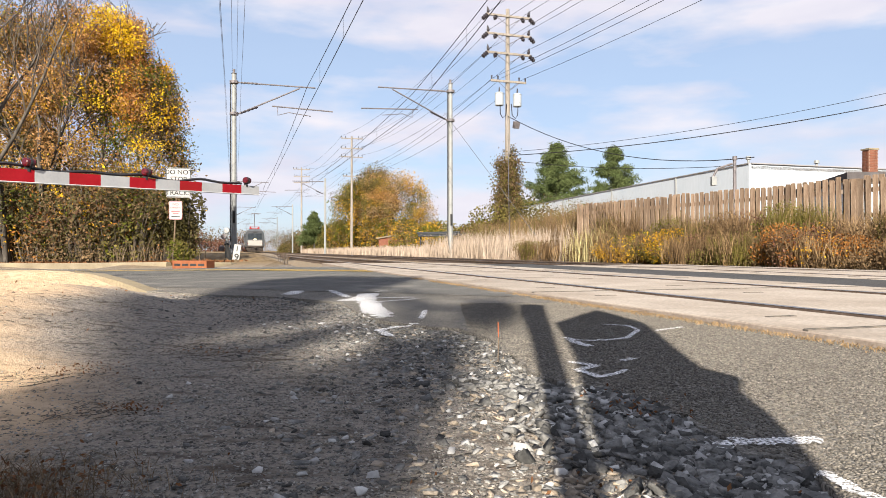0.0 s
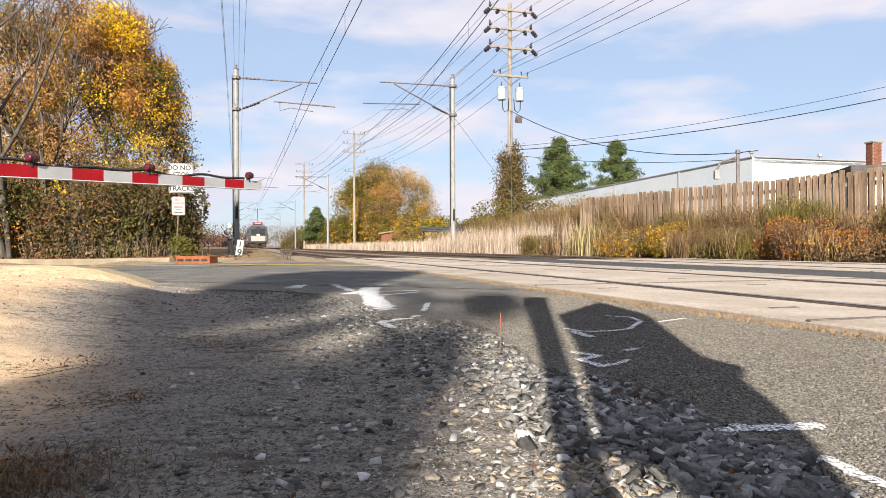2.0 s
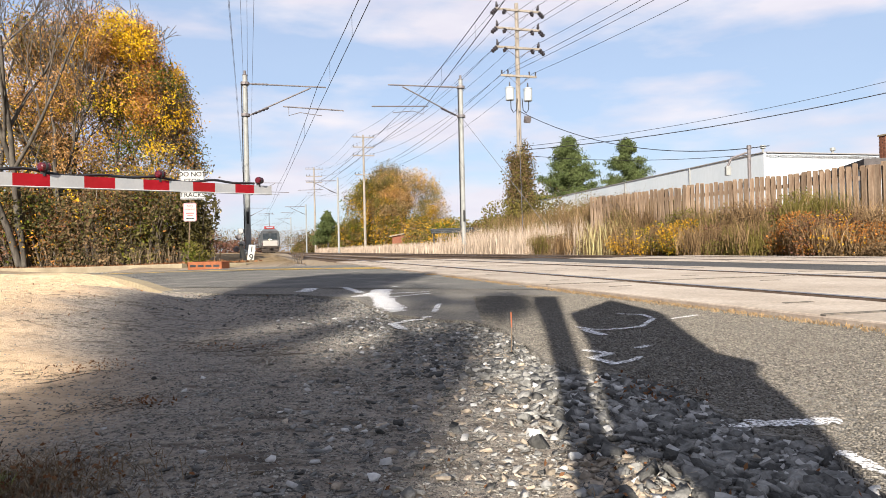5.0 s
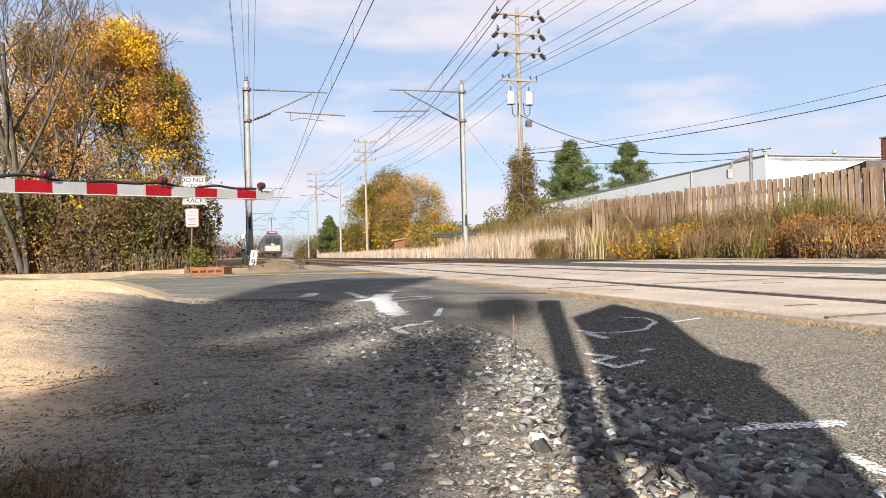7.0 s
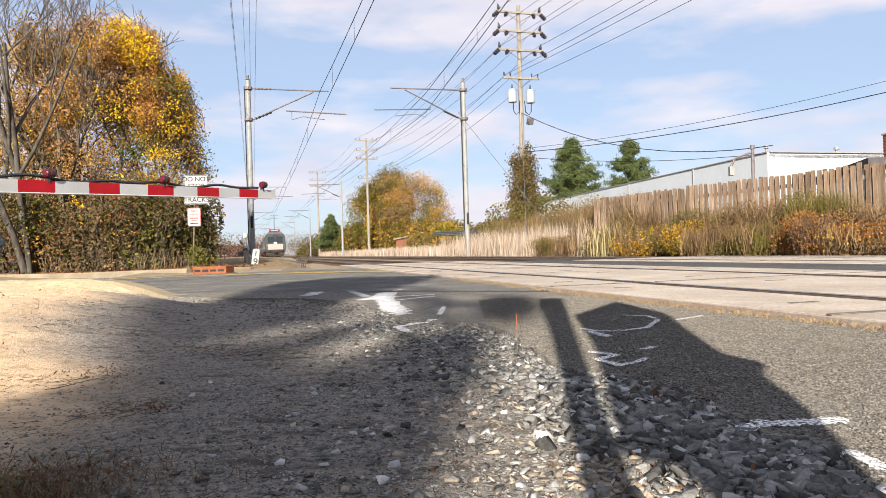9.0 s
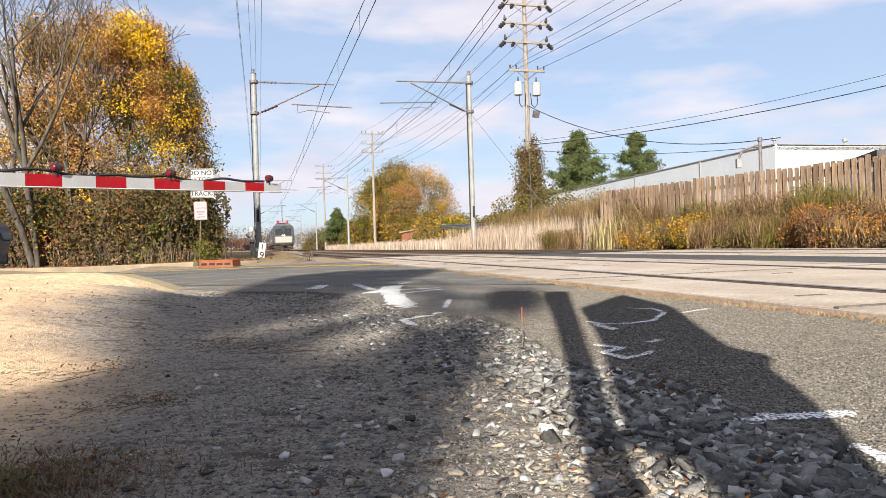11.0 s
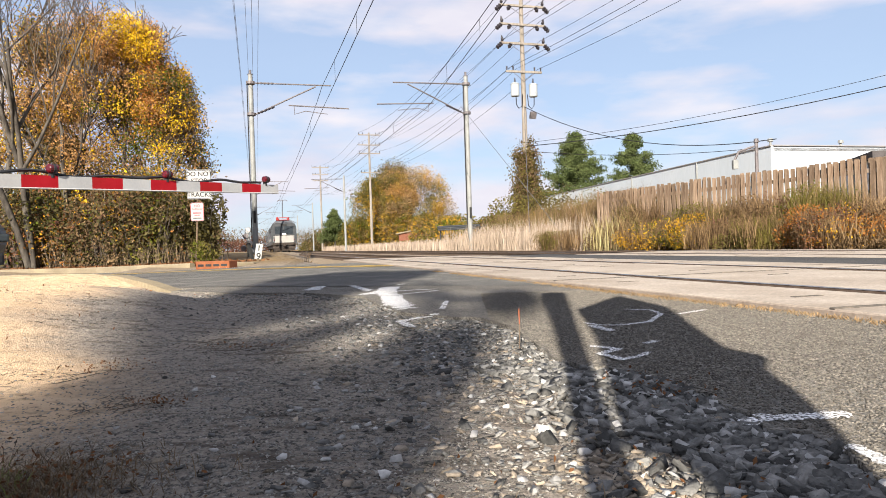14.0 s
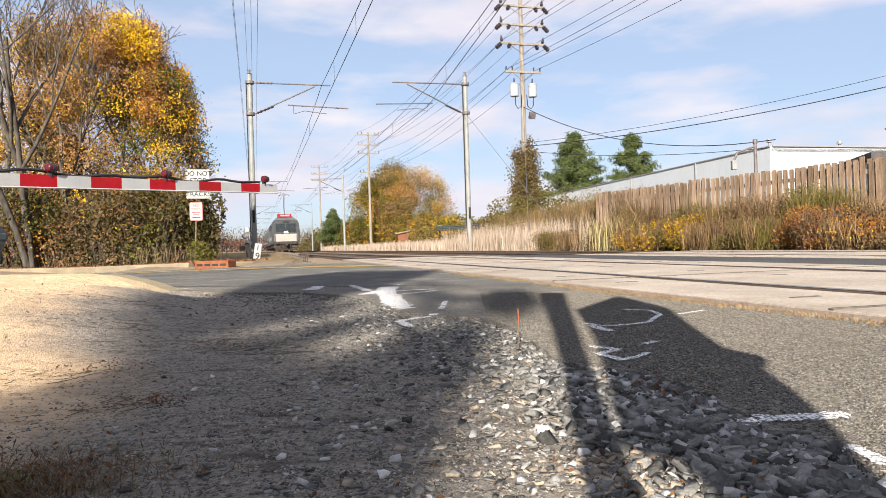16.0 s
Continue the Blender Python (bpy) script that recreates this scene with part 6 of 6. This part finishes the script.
def build_gravel():
    rng = np.random.default_rng(44)
    big, mid, small, warm = [], [], [], []
    while len(mid) < 5600:
        y = 0.55 + 2.4 * rng.uniform() ** 1.4
        x = edge_x(y) + 0.02 - (0.78 - 0.12 * (y - 0.6)) * abs(rng.normal(0, 0.48))
        if x < -0.75 or (-0.08 < x < 0.22 and y < 1.75 and rng.uniform() < 0.45):
            continue
        s = 0.010 + 0.026 * rng.uniform() ** 1.6
        (warm if rng.uniform() < (0.3 if -0.1 < x < 0.25 and y < 1.7 else 0.10) else mid).append((x, y, s))
    while len(big) < 1900:
        y = rng.uniform(0.55, 1.7)
        x = edge_x(y) - 0.005 - abs(rng.normal(0, 0.13))
        big.append((x, y, 0.022 + 0.034 * rng.uniform() ** 1.6))
    while len(small) < 42000:
        y = 0.55 + 4.2 * rng.uniform() ** 1.6
        x = rng.uniform(-2.6, 0.5)
        if x > edge_x(y) + 0.02 or rng.uniform() < 0.97 * step(0.4, 1.2, -x):
            continue
        small.append((x, y, rng.uniform(0.003, 0.009) * (1 + 0.18 * y)))
    for k in range(2600):             # dark clods and stones along the old road edge
        y = rng.uniform(2.3, 4.9)
        x = min(edge_x(y), -0.1) - abs(rng.normal(0.0, 0.55))
        if x < -0.36 * y - 0.3:
            continue
        mid.append((x, y, rng.uniform(0.008, 0.03)))
    for k in range(260):
        warm.append((rng.normal(0.2, 0.05), rng.uniform(0.6, 1.0), rng.uniform(0.014, 0.034)))
    rim = []
    for (x0, y0), (x1, y1) in zip(SHOULDER[1:20], SHOULDER[2:21]):
        for k in range(70):
            f = rng.uniform()
            rim.append((x0 + (x1 - x0) * f + rng.normal(-0.02, 0.03), y0 + (y1 - y0) * f - abs(rng.normal(0, 0.04)), rng.uniform(0.012, 0.034)))
    for nm, sp, m, lb in (("gravel", mid, "stone", "flat grey crushed stone spilled on the shoulder"), ("coarse_gravel", big + rim, "stone", "larger angular grey stones along the broken asphalt edge"),
                          ("grit", small, "grit", "fine grit scattered over the dirt"), ("tan_gravel", warm, "stonewarm", "tan stones mixed into the gravel")):
        tagged(new(nm, stones(nm, sp, m, len(sp), 0.24 if nm != "coarse_gravel" else 0.40)), lb, "gravel", kind="stuff")
    pale = []
    while len(pale) < 280:
        y = 0.6 + 2.6 * rng.uniform() ** 1.4
        x = edge_x(y) - abs(rng.normal(0.0, 0.33))
        pale.append((x, y, rng.uniform(0.012, 0.030)))
    for k in range(230):              # larger ones along the broken edge, coloured pale to stand for skylit facets
        y = rng.uniform(0.65, 1.6)
        pale.append((edge_x(y) - abs(rng.normal(0.02, 0.12)), y, rng.uniform(0.02, 0.042)))
    tagged(new("pale_gravel", stones("pale_gravel", pale, "stonewhite", 3, 0.5)), "pale grey stones among the dark gravel, the larger ones toned as skylit facets", "gravel", kind="stuff")
    for x, y, s in ((-0.27, 1.02, 0.028), (-0.20, 1.08, 0.036), (-0.205, 1.14, 0.03), (-0.17, 1.22, 0.028), (-0.19, 1.20, 0.03), (-0.155, 1.19, 0.022), (-0.10, 1.00, 0.042), (-0.08, 1.36, 0.026), (-0.11, 0.93, 0.04), (0.01, 1.42, 0.03),
                    (0.05, 1.72, 0.04), (0.07, 1.74, 0.03), (0.04, 1.18, 0.035), (0.42, 1.12, 0.035), (0.36, 1.2, 0.034), (0.40, 1.0, 0.04), (0.46, 0.93, 0.045), (0.35, 1.0, 0.03), (-0.62, 1.22, 0.022), (0.0, 1.62, 0.022)):
        o = tagged(new("white_stone", stones("white_stone", [(x, y, 0.72 * s)], "stonewhite", int(1000 * (x + 2)), 0.6)), "chalky white angular stone lying on the gravel", "stone", "white stones on the shoulder")


build_gravel()


def build_aggregate():
    """The worn asphalt's proud grains, where the camera is nearest."""
    rng = np.random.default_rng(48)
    spots = []
    while len(spots) < 52000:
        y = 0.75 + 3.4 * rng.uniform() ** 1.5
        x = rng.uniform(0.1, 2.4)
        if x < edge_x(y) + 0.004 or x > 0.68 * y + 0.15 or TC * x + TS * y > 1.93:
            continue
        spots.append((x, y, rng.uniform(0.003, 0.0068) * (1 + 0.12 * y)))
    n = len(spots)
    sv, sf = STONES[0]
    P, S = np.array(spots), rng.uniform(0.7, 1.15, (n, 3)) * np.array((0.5, 0.5, 0.30))
    a = rng.uniform(0, 6.28, n)
    q = sv[None] * (S * P[:, 2:3])[:, None, :]
    v = np.stack([q[..., 0] * np.cos(a)[:, None] - q[..., 1] * np.sin(a)[:, None] + P[:, 0:1], q[..., 0] * np.sin(a)[:, None] + q[..., 1] * np.cos(a)[:, None] + P[:, 1:2], q[..., 2] - 0.0295], 2)
    f = (sf[None] + (np.arange(n) * len(sv))[:, None, None]).reshape(-1, 3)
    me = bpy.data.meshes.new("asphalt_aggregate")
    me.vertices.add(n * len(sv))
    me.vertices.foreach_set("co", v.reshape(-1))
    me.loops.add(3 * len(f))
    me.loops.foreach_set("vertex_index", f.reshape(-1))
    me.polygons.add(len(f))
    me.polygons.foreach_set("loop_start", np.arange(0, 3 * len(f), 3))
    me.update(calc_edges=True)
    me.materials.append(M["aggregate"])
    tagged(new("asphalt_aggregate", me), "exposed grey stone grains of the worn asphalt", "asphalt", kind="stuff")


build_aggregate()


def build_litter():
    rng = np.random.default_rng(6)

    def scatter(n, cx, cy, sx, sy, lift=0.008):
        x, y = rng.normal(cx, sx, n), rng.normal(cy, sy, n)
        return [(a, b, ground_z(a, b) + lift * rng.uniform(0.3, 1.6)) for a, b in zip(x, y) if b > 0.45]
    pts = scatter(420, -0.62, 0.92, 0.09, 0.08, 0.012) + scatter(90, -0.98, 1.85, 0.09, 0.05) + scatter(70, -0.64, 1.42, 0.035, 0.02) + scatter(50, -0.75, 2.2, 0.12, 0.05) + scatter(70, -0.05, 0.8, 0.25, 0.1) + scatter(60, 0.37, 1.35, 0.05, 0.06, 0.03) + scatter(30, 0.3, 0.85, 0.15, 0.08, 0.03)
    tagged(new("leaf_litter", leaf_mesh("leaf_litter", pts, 0.0055, M["litter"], 61, 1.7)), "small brown and orange dead leaves on the dirt", "leaves", kind="stuff")
    pts = [(x, y, z) for x, y, z in scatter(240, -2.6, 3.6, 1.1, 1.1, 0.006) if x < -1.2]
    tagged(new("leaf_litter", leaf_mesh("leaf_litter", pts, 0.008, M["litter"], 62, 2.0)), "sparse dry leaf scraps on the sandy bank", "leaves", kind="stuff")
    bases = scatter(2600, -0.62, 0.90, 0.10, 0.07, 0.0) + scatter(420, -0.12, 0.72, 0.16, 0.05, 0.0)
    tagged(new("straw", blades("straw", bases, 0.02, 0.0014, M["straw"], 63, 1.2)), "tangled straw and dry grass stalks", "straw", kind="stuff")
    tagged(new("green_grass", blades("green_grass", scatter(520, -0.66, 0.86, 0.035, 0.04, 0.0), 0.03, 0.0018, M["grassgreen"], 66, 0.5)), "small dark green grass tuft among dead leaves", "grass", kind="stuff")
    # thin roots and twigs over the sand
    bm = bmesh.new()
    for k in range(22):
        x, y = rng.normal(-1.1, 0.75), rng.uniform(0.9, 4.2)
        if x > -0.3:
            continue
        a, p = rng.normal(1.0, 0.6), []
        for j in range(6):
            p.append((x, y, ground_z(x, y) + 0.002))
            a += rng.normal(0, 0.35)
            L = rng.uniform(0.015, 0.05)
            x, y = x + L * math.cos(a), y + L * math.sin(a)
        tube(p, [0.0007, 0.001, 0.001, 0.0009, 0.0007, 0.0004], bm, 4, False)
    for k in range(320):
        cx, cy, sx, sy = ((-1.64, 3.24, 0.2, 0.10), (-1.02, 1.73, 0.12, 0.06), (-0.72, 1.40, 0.07, 0.05), (-0.80, 2.26, 0.14, 0.07), (-0.62, 2.14, 0.10, 0.05), (-1.40, 2.60, 0.16, 0.08))[k % 6]
        x, y, a = rng.normal(cx, sx), rng.normal(cy, sy), rng.normal(1.0, 0.7)
        L = rng.uniform(0.012, 0.06) * (0.6 + 0.25 * cy)
        p = [(x + L * f * math.cos(a + f * 0.7), y + L * f * math.sin(a + f * 0.7), ground_z(x + L * f * math.cos(a), y + L * f * math.sin(a)) + 0.0025) for f in (0, 0.5, 1)]
        w = 0.0005 + 0.00015 * cy
        tube(p, [0.7 * w, w, 0.4 * w], bm, 4, False)
    tagged(part("roots", bm, M["twig"]), "thin brown roots and twigs crossing the dirt", "roots", kind="stuff")
    # dry grass in the joint along the crossing panels
    u, v = rng.uniform(0.6, 7.5, 5200), rng.normal(1.925, 0.028, 5200)
    b = [(*on_track(a, c), -0.03) for a, c in zip(u, v) if noise.noise(Vector((a * 2.2, 0, 0))) > -0.25 - 0.1 * (5 - a)]
    tagged(new("joint_grass", blades("joint_grass", b, 0.013, 0.003, M["drygrass"], 64, 1.0)), "short dry orange grass along the panel edge", "grass", kind="stuff")
    strip("edge_angle", -10, 16.5, 1.972, 1.984, -0.06, -0.010, M["mortar"], None)


build_litter()
tagged(bpy.data.objects["edge_angle"], "rusty steel edge of the crossing panels", "edge", kind="structure")
st = thing("marker_stake", "thin orange marker stake stuck in the gravel", "stake", (0.16, 2.02, ground_z(0.16, 2.02)), 0)
part("stake_shaft", tube([(0, 0, -0.03), (0.002, 0, 0.075)], 0.0013, n=6), M["tie"], st, "brown lower shaft")
part("stake_tip", tube([(0.002, 0, 0.075), (0.001, 0, 0.118)], [0.0018, 0.002], n=6), M["stake"], st, "orange painted tip")


def paint_mark(points, w, seed, blobs=0):
    """A sprayed line of overlapping ragged dabs, a few millimetres proud."""
    rng = random.Random(seed)
    bm = bmesh.new()
    pts = []
    for (x0, y0), (x1, y1) in zip(points, points[1:]):
        n = max(2, int(math.hypot(x1 - x0, y1 - y0) / (w * 0.45)))
        pts += [(x0 + (x1 - x0) * k / n, y0 + (y1 - y0) * k / n) for k in range(n)]
    pts.append(points[-1])
    for k, (x, y) in enumerate(pts):
        ring = []
        for j in range(11):
            a = 2 * math.pi * j / 11
            r = w / 2 * rng.uniform(0.6, 1.15)
            xx, yy = x + r * math.cos(a), y + r * math.sin(a) * 1.2
            inside = xx > edge_x(yy)
            ring.append(bm.verts.new((xx, yy, (road_z(xx, yy) if inside else max(ground_z(xx, yy), -0.06) + 0.006) + 0.003 + 0.00012 * (k % 20))))
        bm.faces.new(ring)
    tagged(part("paint_mark", bm, M["paint"]), "sprayed white survey paint on the asphalt", "paint mark", "survey paint marks", "structure")


for k, (p, w) in enumerate([
        ([(-0.53, 5.0), (-0.50, 4.45), (-0.40, 3.9), (-0.33, 3.5), (-0.30, 3.28)], 0.15), ([(-0.60, 4.35), (-0.5, 4.75)], 0.13), ([(-0.42, 4.05), (-0.36, 3.5)], 0.12),
        ([(-1.48, 7.3), (-1.31, 7.2)], 0.08), ([(-1.38, 7.0), (-1.18, 5.9)], 0.09), ([(-1.16, 5.85), (-1.1, 5.25), (-1.09, 4.95)], 0.12), ([(-1.14, 5.85), (-0.86, 5.38), (-0.64, 4.66)], 0.07),
        ([(-0.51, 5.29), (-0.34, 5.6), (-0.09, 5.82), (0.04, 5.76), (-0.09, 5.62)], 0.045), ([(-0.46, 4.56), (-0.2, 4.63)], 0.05), ([(-0.41, 4.2), (-0.18, 4.45)], 0.05), ([(-0.09, 3.62), (-0.1, 3.18)], 0.032),
        ([(-0.12, 2.95), (-0.2, 2.9), (-0.26, 2.82), (-0.2, 2.6)], 0.045), ([(0.68, 2.93), (0.76, 2.86), (0.76, 2.70), (0.65, 2.46), (0.56, 2.39), (0.47, 2.40), (0.43, 2.47)], 0.024), ([(0.44, 2.40), (0.47, 2.26)], 0.04), ([(0.83, 2.70), (0.96, 2.80)], 0.024),
        ([(0.36, 1.93), (0.41, 1.87), (0.35, 1.79), (0.38, 1.70)], 0.03), ([(0.38, 1.70), (0.44, 1.75), (0.47, 1.79)], 0.024), ([(0.51, 1.96), (0.54, 1.99)], 0.025), ([(0.455, 1.125), (0.51, 1.125), (0.605, 1.135)], 0.042), ([(0.53, 0.96), (0.53, 0.90), (0.55, 0.84)], 0.03)]):
    paint_mark(p, w, k)


motions()
